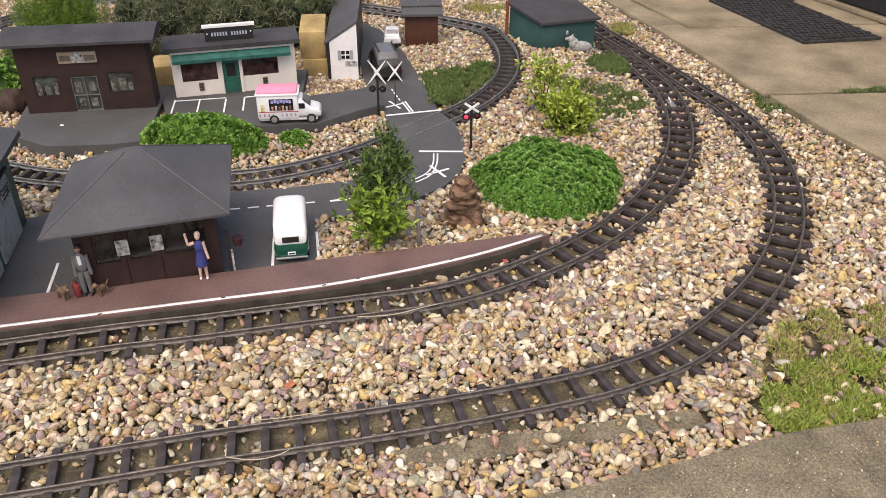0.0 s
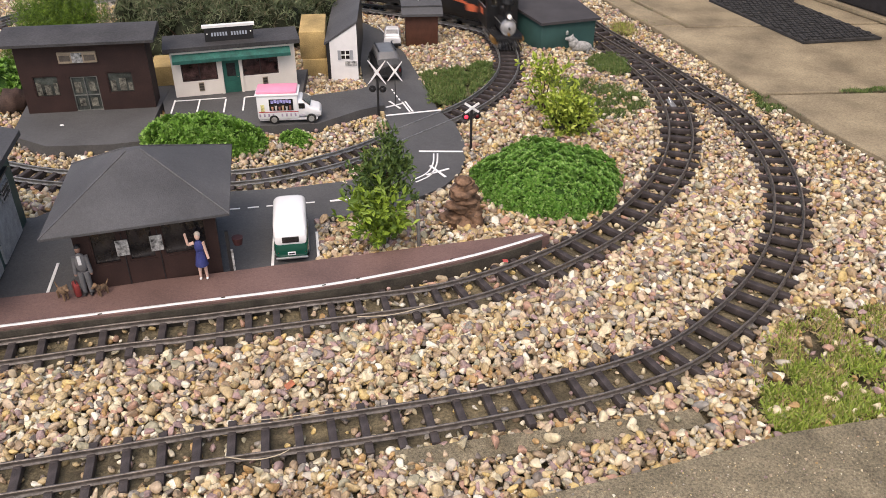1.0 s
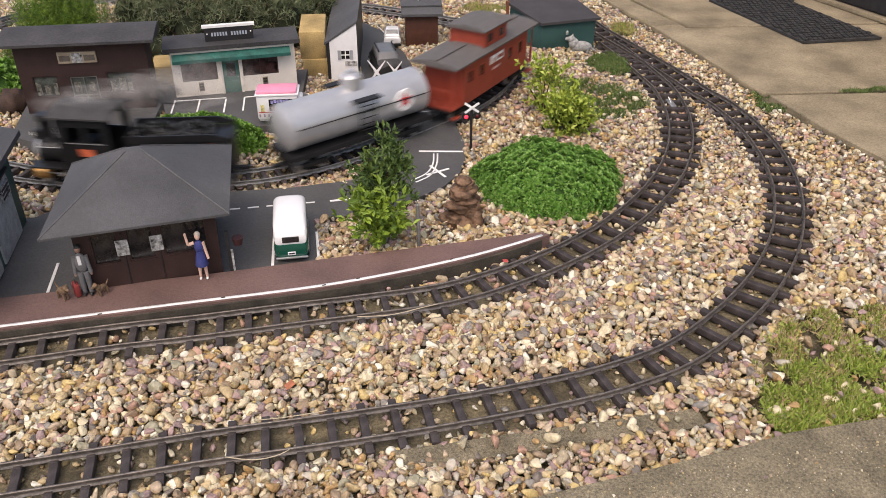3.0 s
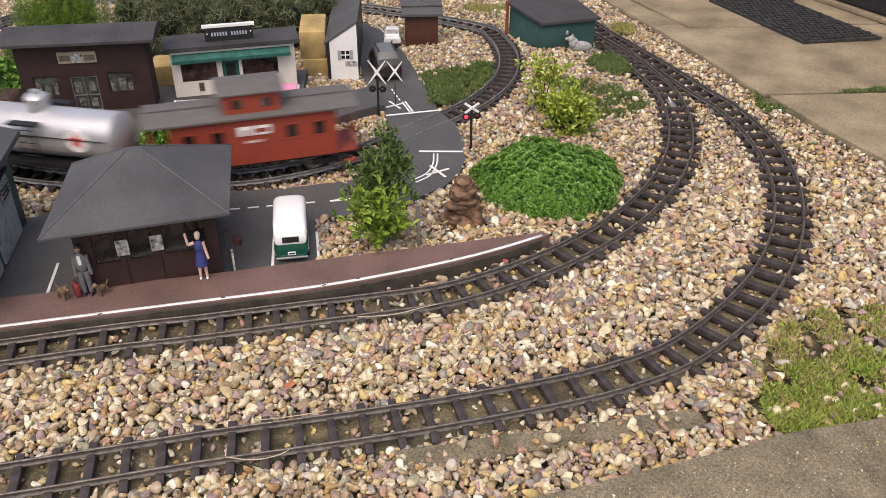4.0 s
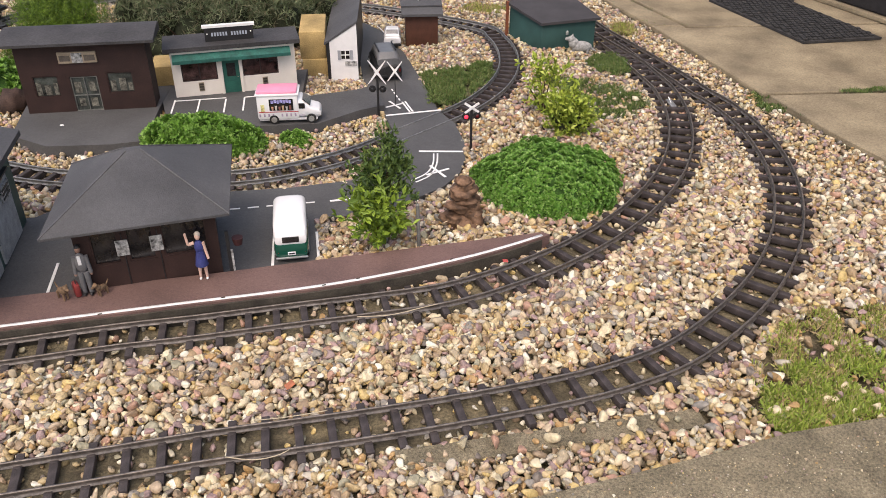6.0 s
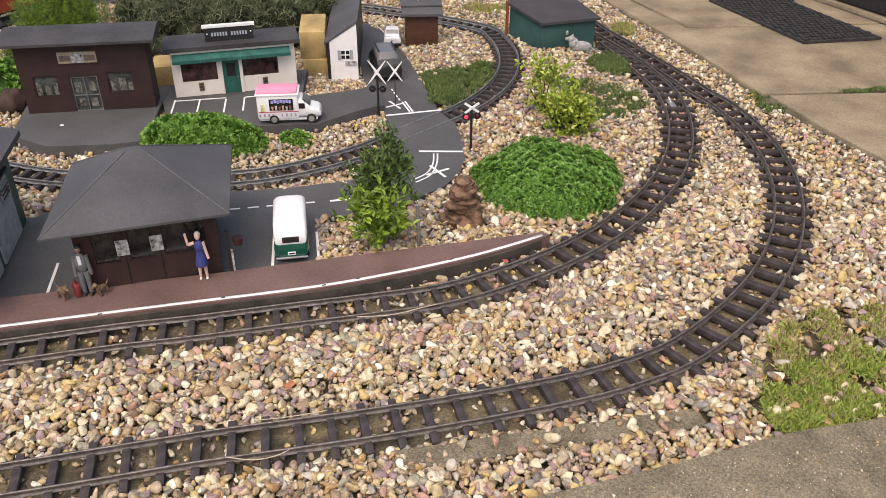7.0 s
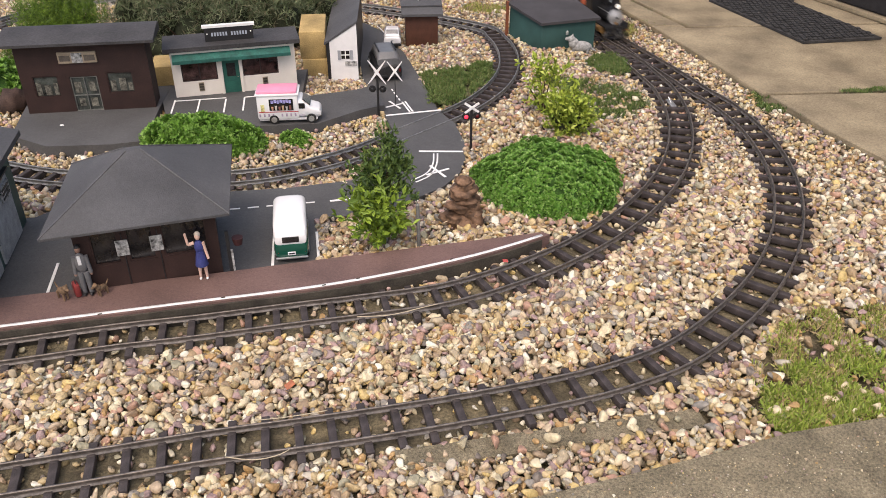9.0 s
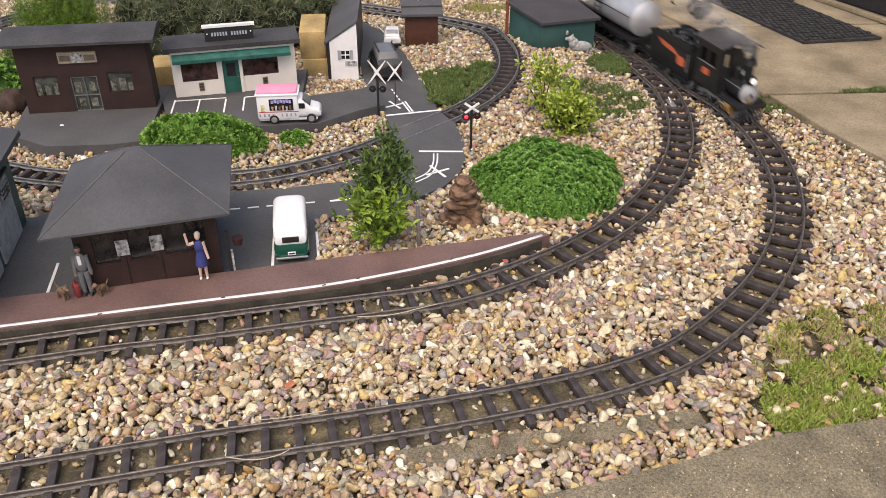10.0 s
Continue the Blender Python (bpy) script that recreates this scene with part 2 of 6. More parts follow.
solid("concrete_edging", sweep_band([(-0.05, 0.636), (0.0, 0.646), (0.05, 0.656), (0.20, 0.686), (0.32, 0.709)], 0.030, -0.0204, -0.0075), M_SLAB, "worn concrete edging strip among the gravel", "kerb", kind="structure")
solid("pavement", plate(B(), SHOP_PLAZA, -0.018, 0.013), M_ROAD, "dark grey raised board in front of the shop", "pavement", kind="structure")
solid("pavement", plate(B(), HALL_PLAZA, -0.018, 0.0135), M_ROAD, "dark grey raised board in front of the brown hall", "pavement", kind="structure")
solid("concrete_kerb", plate(B(), NEAR_SLAB, -0.028, 0.006), M_SLAB, "weathered mossy concrete edging slab", "pavement", kind="structure")


# ---- tracks ----
def sweep(bm, line, prof):
    t = np.gradient(line, axis=0)
    t /= np.linalg.norm(t, axis=1)[:, None]
    rings = []
    for (x, y), (tx, ty) in zip(line, t):
        rings.append([bm.verts.new((x - ty * u, y + tx * u, z)) for u, z in prof])
    n = len(prof)
    for a, b in zip(rings, rings[1:]):
        for i in range(n):
            bm.faces.new((a[i], b[i], b[(i + 1) % n], a[(i + 1) % n]))
    bm.faces.new(rings[0])
    bm.faces.new(rings[-1][::-1])
    return bm


RAIL = [(-0.0024, -0.0086), (0.0024, -0.0086), (0.0024, -0.0077), (0.0007, -0.0067), (0.0007, -0.0030), (0.0013, -0.0022), (0.0013, -0.0004), (0.0009, 0),
        (-0.0009, 0), (-0.0013, -0.0004), (-0.0013, -0.0022), (-0.0007, -0.0030), (-0.0007, -0.0067), (-0.0024, -0.0077)]


def sleeper_mesh(length, wide=0.0096):
    bm = B()
    box(bm, 0, 0, -0.0165, wide, length, 0.0095, bevel=0.0009)
    for s in (-1, 1):
        for d in (-1, 1):
            box(bm, 0, s * 0.0226 + d * 0.0040, -0.0092, 0.0075, 0.0040, 0.0028, bevel=0.0006)
    return mesh_of("sleeper", bm, M_SLEEPER)


SLEEPER = sleeper_mesh(0.081)
NARROW = sleeper_mesh(0.076, 0.0088)


def track(label, line, pitch=0.0375, first=0.010, piece=None, metal=None):
    t = thing("railway_track", label, "track", kind="structure")
    for d in (-0.0226, 0.0226):
        part("rail", sweep(B(), side(line[::3], d), RAIL), metal or M_RAIL, t, "tarnished grey metal rail")
    s = np.r_[0, np.cumsum(np.linalg.norm(np.diff(line, axis=0), axis=1))]
    rnd = random.Random(4)
    spots, d = [], first
    while d < s[-1] - 0.005:
        spots.append(d)
        d += pitch
    for d in spots:
        x, y = np.interp(d, s, line[:, 0]), np.interp(d, s, line[:, 1])
        x2, y2 = np.interp(d + 0.006, s, line[:, 0]), np.interp(d + 0.006, s, line[:, 1])
        ob = new("sleeper", piece or SLEEPER)
        ob.parent = t
        ob.matrix_basis = pose(x, y, 0, 0, 0, math.degrees(math.atan2(y2 - y, x2 - x)) + rnd.uniform(-1.5, 1.5))
    return t


track("curved outer garden railway track with dark brown sleepers", OUTER)
track("curved inner garden railway track beside the platform", INNER, 0.0375, 0.0045)
track("looping far garden railway track crossing the road", LOOP, 0.0275, 0.01, NARROW, M_RAIL2)
track("back garden railway track behind the shrubs", BACK, 0.0275, 0.01, NARROW, M_RAIL2)


# ---- gravel ----
def away(x, y, line):
    d = np.full(len(x), 9.0)
    for px, py in line[::4]:
        d = np.minimum(d, np.hypot(x - px, y - py))
    return d


def blot(cx, cy, rx, ry, seed, n=22, lo=0.8, hi=1.15):
    """An uneven round outline."""
    r = random.Random(seed)
    return [(cx + rx * math.cos(a) * k, cy + ry * math.sin(a) * k) for a, k in ((2 * math.pi * i / n, r.uniform(lo, hi)) for i in range(n))]


NEAR_TURF = [(0.375, 0.745), (0.36, 0.70), (0.39, 0.668), (0.51, 0.69), (0.62, 0.71), (0.66, 0.80), (0.64, 0.93), (0.55, 0.92), (0.47, 0.895), (0.41, 0.82)]
LOOP_TURF = [(-0.053, 1.832), (0.02, 1.86), (0.115, 1.895), (0.112, 1.83), (0.085, 1.76), (0.05, 1.69), (0.01, 1.640), (-0.025, 1.635), (-0.035, 1.70), (-0.045, 1.76)]
PATCHES = [blot(0.392, 1.895, 0.05, 0.07, 3), blot(0.340, 1.68, 0.105, 0.105, 4), blot(0.27, 1.76, 0.04, 0.05, 5), blot(0.695, 1.655, 0.03, 0.055, 6), blot(0.478, 2.17, 0.035, 0.05, 7), blot(0.11, 2.34, 0.07, 0.05, 8)]
CUSHIONS = [blot(0.180, 1.272, 0.110, 0.098, 1, 22, 1, 1), blot(-0.459, 1.428, 0.10, 0.042, 1, 22, 1, 1)]
COVER = [(NEAR_TURF, 0.2), (LOOP_TURF, 0.02), (PATCHES[0], 0.1), (PATCHES[1], 0.3), (PATCHES[2], 0.3), (PATCHES[3], 0.3), (PATCHES[4], 0.3), (PATCHES[5], 0.3)] + [(c, 0.0) for c in CUSHIONS]
FOOT = [STATION_YARD, PLATFORM, SHOP_PLAZA, HALL_PLAZA, NEAR_SLAB, FAR_PAVING]


def stone_shapes(count, sub, seed):
    shapes = []
    rnd = np.random.RandomState(seed)
    for i in range(count):
        bm = B()
        bmesh.ops.create_icosphere(bm, subdivisions=sub, radius=1.0)
        v = np.array([q.co[:] for q in bm.verts])
        f = np.array([[q.index for q in fc.verts] for fc in bm.faces])
        bm.free()
        for _ in range(8):
            n = rnd.normal(size=3)
            n /= np.linalg.norm(n)
            d = v @ n
            v = v - np.outer(np.maximum(d - rnd.uniform(0.38, 0.80), 0) * 1.0, n)
        v *= np.array([1.2, rnd.uniform(0.76, 1.08), rnd.uniform(0.58, 0.92)])
        shapes.append((v, f))
    return shapes


def turns(n, rnd, tilt=0.6):
    a, b, c = rnd.uniform(0, 6.283, n), rnd.normal(0, tilt, n), rnd.normal(0, tilt, n)
    ca, sa, cb, sb, cc, sc = np.cos(a), np.sin(a), np.cos(b), np.sin(b), np.cos(c), np.sin(c)
    z = np.zeros(n)
    o = np.ones(n)
    rz = np.stack([ca, -sa, z, sa, ca, z, z, z, o], 1).reshape(n, 3, 3)
    rx = np.stack([o, z, z, z, cb, -sb, z, sb, cb], 1).reshape(n, 3, 3)
    ry = np.stack([cc, z, sc, z, o, z, -sc, z, cc], 1).reshape(n, 3, 3)
    return rz @ rx @ ry


def raw_mesh(name, verts, faces, material, flat=False):
    me = bpy.data.meshes.new(name)
    k = faces.shape[1]
    me.vertices.add(len(verts))
    me.vertices.foreach_set("co", verts.astype(np.float32).ravel())
    me.loops.add(len(faces) * k)
    me.loops.foreach_set("vertex_index", faces.astype(np.int32).ravel())
    me.polygons.add(len(faces))
    me.polygons.foreach_set("loop_start", np.arange(0, len(faces) * k, k, dtype=np.int32))
    me.polygons.foreach_set("use_smooth", np.full(len(faces), not flat))
    me.update(calc_edges=True)
    me.validate()
    me.materials.append(material)
    return me


def heap(x, y):
    """The gravel's height, swelling between the tracks."""
    d = np.minimum(np.minimum(away(x, y, OUTER), away(x, y, INNER)), np.minimum(away(x, y, LOOP), away(x, y, BACK)))
    swell = np.clip((d - 0.045) / 0.05, 0, 1)
    return d, -0.0135 + 0.008 * swell


def lay_gravel():
    rnd = np.random.RandomState(7)
    xs, ys, zs, rs, ls = [], [], [], [], []
    for layer, (gap, lift) in enumerate(((0.0118, -0.0070), (0.0092, -0.0025), (0.0091, 0.0010), (0.020, 0.0036))):
        gx, gy = np.meshgrid(np.arange(-1.45, 0.98, gap), np.arange(0.46, 2.75, gap))
        x = gx.ravel() + rnd.uniform(-0.5, 0.5, gx.size) * gap
        y = gy.ravel() + rnd.uniform(-0.5, 0.5, gx.size) * gap
        keep = (np.abs(x) < 0.222 + 0.465 * y) & (y < 2.60)
        x, y = x[keep], y[keep]
        keep = np.ones(len(x), bool)
        for poly in FOOT:
            keep &= ~inside(x, y, poly)
        x, y = x[keep], y[keep]
        d, z = heap(x, y)
        r = np.clip(rnd.lognormal(math.log(0.0056), 0.30, len(x)), 0.0028, 0.0105)
        near = d < 0.036
        thin = np.where(near, np.where(y > 1.2, 0.30, 0.14) * (layer < 3), 1.0) * np.where((d < 0.052) & ~near, 0.9, 1)
        # stones tucked between the inner rail and the platform board
        tuck = near & (d > 0.0265) & (y < 1.06) & (y > 0.85 + 0.242 * (x + 0.392)) & (layer < 2)
        thin = np.where(tuck, 0.42, thin)
        # a bare strip of base slab in front of the outer track
        bare = (np.abs(y - (0.6455 + 0.20 * x)) < 0.0155) & (x > 0.0) & (x < 0.315)
        thin = np.where(bare, 0.05, thin)
        for poly, left in COVER:
            thin = np.where(inside(x, y, poly), thin * left, thin)
        pick = rnd.uniform(0, 1, len(x)) < thin
        z = np.where(near, -0.0205 + r * 0.5, np.where(bare, -0.0075 + r * 0.5, z + lift + rnd.normal(0, 0.0016, len(x))))
        r = np.where(near, np.minimum(r, 0.0058), r)
        for a, b in ((xs, x), (ys, y), (zs, z), (rs, r), (ls, np.full(len(x), layer))):
            a.append(b[pick])
    return np.concatenate(xs), np.concatenate(ys), np.concatenate(zs), np.concatenate(rs), np.concatenate(ls)


GX, GY, GZ, GR, GL = lay_gravel()
ROUND = (GY < 1.08) & (GL > 0) | (GY < 1.30) & (GL > 1)
rnd = np.random.RandomState(11)
# the 300 pebbles of a stretch of the front edge stand alone
stretch = np.where((GY < 0.66) & (GX > -0.28) & (GX < 0.30) & (GZ > -0.012))[0][:300]
alone = np.zeros(len(GX), bool)
alone[stretch] = True
turn = turns(len(GX), rnd)
shapes = stone_shapes(14, 2, 3) + stone_shapes(14, 1, 8)
vs, fs, base = [], [], 0
kind_of = rnd.randint(0, 14, len(GX)) + np.where(ROUND, 0, 14)
for k, (v, f) in enumerate(shapes):
    ids = np.where((kind_of == k) & ~alone)[0]
    w = np.einsum("nij,vj->nvi", turn[ids], v) * GR[ids][:, None, None]
    w += np.stack([GX[ids], GY[ids], GZ[ids]], 1)[:, None, :]
    vs.append(w.reshape(-1, 3))
    fs.append((f[None] + (np.arange(len(ids)) * len(v))[:, None, None] + base).reshape(-1, 3))
    base += len(ids) * len(v)
gravel = new("gravel", raw_mesh("gravel", np.concatenate(vs), np.concatenate(fs), M_GRAVEL))
tagged(gravel, "tan, cream and brown rounded river gravel", "gravel", kind="stuff")
bed = thing("gravel_edge", "loose tan and cream pebbles along the concrete edge", "gravel", kind="structure")
fine_shapes = [raw_mesh("pebble", v, f, M_PEBBLE) for v, f in shapes[:12]]
for i in stretch:
    ob = new("pebble", fine_shapes[kind_of[i] % 12])
    ob.parent = bed
    ob.matrix_basis = Matrix.Translation((GX[i], GY[i], GZ[i])) @ Matrix(turn[i].tolist()).to_4x4() @ Matrix.Diagonal((GR[i], GR[i], GR[i], 1))


# grit and chips shed on the concrete
rnd = np.random.RandomState(17)
gx = rnd.uniform(-0.15, 0.62, 900)
gy = 0.552 + 0.25 * (gx - 0.02) - np.abs(rnd.normal(0, 0.05, 900))
gx, gy = gx[inside(gx, gy, NEAR_SLAB)], gy[inside(gx, gy, NEAR_SLAB)]
gr = np.clip(rnd.lognormal(math.log(0.0009), 0.45, len(gx)), 0.0005, 0.0032)
v, f = shapes[16]
w = np.einsum("nij,vj->nvi", turns(len(gx), rnd), v) * gr[:, None, None] + np.stack([gx, gy, 0.006 + gr * 0.3], 1)[:, None, :]
grit = new("grit", raw_mesh("grit", w.reshape(-1, 3), (f[None] + (np.arange(len(gx)) * len(v))[:, None, None]).reshape(-1, 3), M_GRAVEL))
tagged(grit, "small tan grit and chips on the concrete", "gravel", kind="stuff")


# ---- road paint ----
def stripe(a, b, w, z, label="white painted road line"):
    (x0, y0), (x1, y1) = a, b
    bm = box(B(), 0, 0, 0, math.hypot(x1 - x0, y1 - y0), w, 0.0008)
    return solid("road_marking", bm, M_WHITE, label, "road marking", pose((x0 + x1) / 2, (y0 + y1) / 2, z, 0, 0, math.degrees(math.atan2(y1 - y0, x1 - x0))), kind="structure")


def ribbon(line, w, z, label):
    bm = sweep(B(), line, [(-w / 2, z), (w / 2, z), (w / 2, z + 0.0008), (-w / 2, z + 0.0008)])
    return solid("road_marking", bm, M_WHITE, label, "road marking", kind="structure")


ribbon(curve_points([(-0.78, 0.797), (-0.576, 0.848), (-0.369, 0.897), (-0.192, 0.938), (-0.08, 0.973), (0.03, 1.017), (0.10, 1.052), (0.155, 1.084)], 0.02), 0.0052, 0.0101, "white line along the platform edge")
for x, y, a in ((-0.300, 0.9135, 14), (-0.166, 0.9440, 16), (-0.120, 0.9610, 20), (0.012, 1.0120, 24), (-0.455, 0.8745, 13)):
    solid("worn_chip", box(B(), 0, 0, 0, 0.0055, 0.0022, 0.0004), M_EDGE, "bare chip worn in the white platform line", "road marking", pose(x, y, 0.0110, 0, 0, a + 8), kind="structure")
RZ = -0.0014
stripe((-0.118, 1.570), (-0.006, 1.601), 0.005, RZ)
stripe((-0.046, 1.402), (0.037, 1.402), 0.005, RZ)
for c, s in (((-0.103, 1.625), 0.036), ((-0.010, 1.318), 0.040)):
    stripe((c[0] - s / 2, c[1] - s * 0.32), (c[0] + s / 2, c[1] + s * 0.32), 0.0045, RZ, "white painted cross on the roadway")
    stripe((c[0] - s * 0.35, c[1] + s * 0.55), (c[0] + s * 0.35, c[1] - s * 0.55), 0.0045, RZ + 0.001, "white painted cross on the roadway")
stripe((-0.064, 1.592), (-0.082, 1.645), 0.0035, RZ)
stripe((-0.070, 1.590), (-0.088, 1.643), 0.0035, RZ)
for i in range(4):
    stripe((-0.0935 - 0.006 * i, 1.652 + 0.018 * i), (-0.0965 - 0.006 * i, 1.662 + 0.018 * i), 0.003, RZ, "dashed white lane line")
for d in (0, 0.007):
    ribbon(curve_points([(-0.055 + d, 1.284 - d), (-0.030 + d, 1.312 - d), (-0.019 + d, 1.350), (-0.018 + d, 1.399)], 0.008), 0.0030, RZ, "curved white double lane line")
for x in (-0.345, -0.315, -0.285, -0.255, -0.225):
    stripe((x - 0.008, 1.178 + (x + 0.345) * 0.19), (x + 0.010, 1.1815 + (x + 0.345) * 0.19), 0.003, RZ, "dashed white lane line")
stripe((-0.190, 1.208), (-0.155, 1.2155), 0.0048, RZ)
stripe((-0.250, 1.002), (-0.265, 1.105), 0.004, RZ, "white parking bay line")
stripe((-0.184, 1.020), (-0.199, 1.108), 0.004, RZ, "white parking bay line")
stripe((-0.552, 0.930), (-0.569, 1.015), 0.004, RZ, "white parking bay line")
ribbon(curve_points([(-0.098, 1.98), (-0.118, 2.02), (-0.150, 2.10), (-0.185, 2.18), (-0.25, 2.25)], 0.01), 0.003, RZ, "white line along the road edge")
PZ = 0.0131
for x, y in ((-0.548, 1.541), (-0.497, 1.5425), (-0.444, 1.549), (-0.407, 1.558)):
    stripe((x, y), (x - 0.011, y + 0.070), 0.0032, PZ, "white parking bay line")
stripe((-0.558, 1.606), (-0.456, 1.626), 0.0032, PZ, "white parking bay line")
stripe((-0.418, 1.630), (-0.385, 1.638), 0.0032, PZ, "white parking bay line")

# ---- paving and mat ----
far = thing("paving", "buff sandstone paving slabs with dirty open joints", "pavement", kind="structure")
part("bedding", plate(B(), FAR_PAVING, -0.028, -0.004), M_JOINT, far, "dark dirty joint bedding")
for outline in ([(0.757, 1.488), (0.81, 1.362), (0.95, 1.112), (1.55, 1.14), (1.55, 1.735), (0.975, 1.692), (0.70, 1.672)],
                [(1.562, 1.14), (2.55, 1.14), (2.55, 1.81), (1.562, 1.737)],
                [(0.690, 1.685), (0.975, 1.704), (1.40, 1.736), (1.40, 2.20), (0.645, 2.142), (0.549, 2.165), (0.628, 1.905)],
                [(1.412, 1.737), (2.55, 1.82), (2.55, 2.6), (1.412, 2.6)],
                [(0.548, 2.175), (0.640, 2.152), (0.530, 2.43), (0.45, 2.60), (0.408, 2.60), (0.464, 2.43)],
                [(0.653, 2.152), (1.40, 2.211), (1.40, 2.60), (0.462, 2.60), (0.542, 2.43)],
                [(0.408, 2.61), (2.55, 2.61), (2.55, 4.1), (0.408, 4.1)]):
    bm = plate(B(), outline, -0.006, 0.006 + 0.0007 * (len(outline) % 3))
    bmesh.ops.bevel(bm, geom=list(bm.edges), offset=0.002, segments=1, affect="EDGES")
    part("slab", bm, M_PATH, far)
rubber = thing("door_mat", "black ribbed rubber mat lying on the paving", "mat", pose(0.897, 2.010, 0.0082, 0, 0, 12))
part("backing", plate(B(), [(0, 0), (0.214, -0.008), (0.165, 0.40), (-0.052, 0.398)], 0, 0.006), M_MAT, rubber)
rnd = random.Random(2)
bm = B()
for j in range(22):
    for i in range(15):
        x, y = 0.008 + 0.0143 * i - 0.050 * (j / 22) + (0.007 if j % 2 else 0), 0.010 + 0.0178 * j
        if x < 0.205 - 0.046 * (j / 22):
            box(bm, x, y, 0.006, 0.0105, 0.0125, 0.003 + rnd.random() * 0.002)
part("ribs", bm, M_MAT, rubber, "raised worn rubber ribs")
solid("doorstep_kerb", box(B(), 0, 0, 0, 1.6, 0.022, 0.012, bevel=0.002), M_PATH, "pale stone kerb beside the mat", "kerb", pose(1.130, 2.30, 0.0085, 0, 0, 114), kind="structure")
# added block: tall to shade the paving, its dark face painted as shade
solid("house_wall", box(B(), 0, 0, 0, 2.6, 0.5, 1.4, bevel=0.01), mat("painted_dark_shade", (0.03, 0.028, 0.03), 0.8, vary=0.3), "dark block added beyond the mat, its height cutting off sky light", "wall", pose(1.398, 2.42, 0.0085, 0, 0, 114), kind="structure")


# ---- plants ----
def greens(name, cols, rough=0.55):
    m = many(name, cols, True, rough, 0.0, 0.25)
    return m


M_MOUND = greens("clover_green", [(0.090, 0.215, 0.028), (0.125, 0.275, 0.038), (0.17, 0.325, 0.060), (0.098, 0.235, 0.032), (0.22, 0.36, 0.10)])
M_LIME = greens("lime_green", [(0.11, 0.24, 0.028), (0.17, 0.33, 0.05), (0.085, 0.19, 0.024), (0.24, 0.40, 0.10)])
M_BUSH = greens("bush_green", [(0.045, 0.085, 0.018), (0.075, 0.125, 0.026), (0.11, 0.165, 0.035), (0.055, 0.10, 0.02)])
M_YELLOW = greens("yellow_green", [(0.20, 0.27, 0.025), (0.32, 0.40, 0.05), (0.13, 0.19, 0.02), (0.38, 0.44, 0.08)])
M_NEEDLE = greens("bright_needles", [(0.070, 0.135, 0.008), (0.105, 0.185, 0.012), (0.045, 0.090, 0.006), (0.15, 0.23, 0.02)])
M_GREY = greens("grey_green_needles", [(0.085, 0.115, 0.050), (0.12, 0.155, 0.07), (0.060, 0.085, 0.032), (0.15, 0.135, 0.075), (0.19, 0.21, 0.12)])
M_GRASS = greens("short_turf", [(0.075, 0.125, 0.028), (0.105, 0.165, 0.038), (0.16, 0.175, 0.065), (0.06, 0.110, 0.026), (0.13, 0.18, 0.05)])
M_MOSS = greens("mossy_turf", [(0.30, 0.33, 0.07), (0.38, 0.38, 0.12), (0.20, 0.23, 0.05), (0.42, 0.34, 0.18), (0.31, 0.36, 0.08), (0.33, 0.24, 0.12), (0.24, 0.31, 0.05), (0.24, 0.17, 0.09), (0.40, 0.31, 0.17)])
M_TWIG = mat("brown_twig", (0.08, 0.05, 0.03), 0.9, vary=0.3)
# near-black colour that stands for the shade deep inside the shrubs
M_SHADE = mat("painted_shade", (0.022, 0.028, 0.013), 0.95, vary=0.5)
# deep green that paints the shade beneath the cushion plants' leaves
M_CORE = mat("painted_leaf_shade", (0.040, 0.100, 0.016), 0.95, vary=0.4)


def leaves(name, p, d, up, length, width, material, fold=0.25):
    """Kite-shaped leaves at p, pointing along d, facing up."""
    d = d / (np.linalg.norm(d, axis=1)[:, None] + 1e-9)
    s = np.cross(d, up)
    s /= np.linalg.norm(s, axis=1)[:, None] + 1e-9
    n = np.cross(s, d)
    L, w = length[:, None], width[:, None]
    v = np.stack([p, p + d * L * 0.5 + s * w * 0.5 + n * w * fold, p + d * L, p + d * L * 0.5 - s * w * 0.5 + n * w * fold, p + d * L * 0.5], 1)
    k = np.arange(len(p))[:, None] * 5
    f = np.concatenate([k + np.array([[0, 1, 4]]), k + np.array([[1, 2, 4]]), k + np.array([[2, 3, 4]]), k + np.array([[3, 0, 4]])])
    return raw_mesh(name, v.reshape(-1, 3), f, material, flat=True)


def lumps(v, scale, amp, seed):
    return np.array([noise.noise(Vector((x * scale + seed, y * scale, z * scale))) for x, y, z in v]) * amp


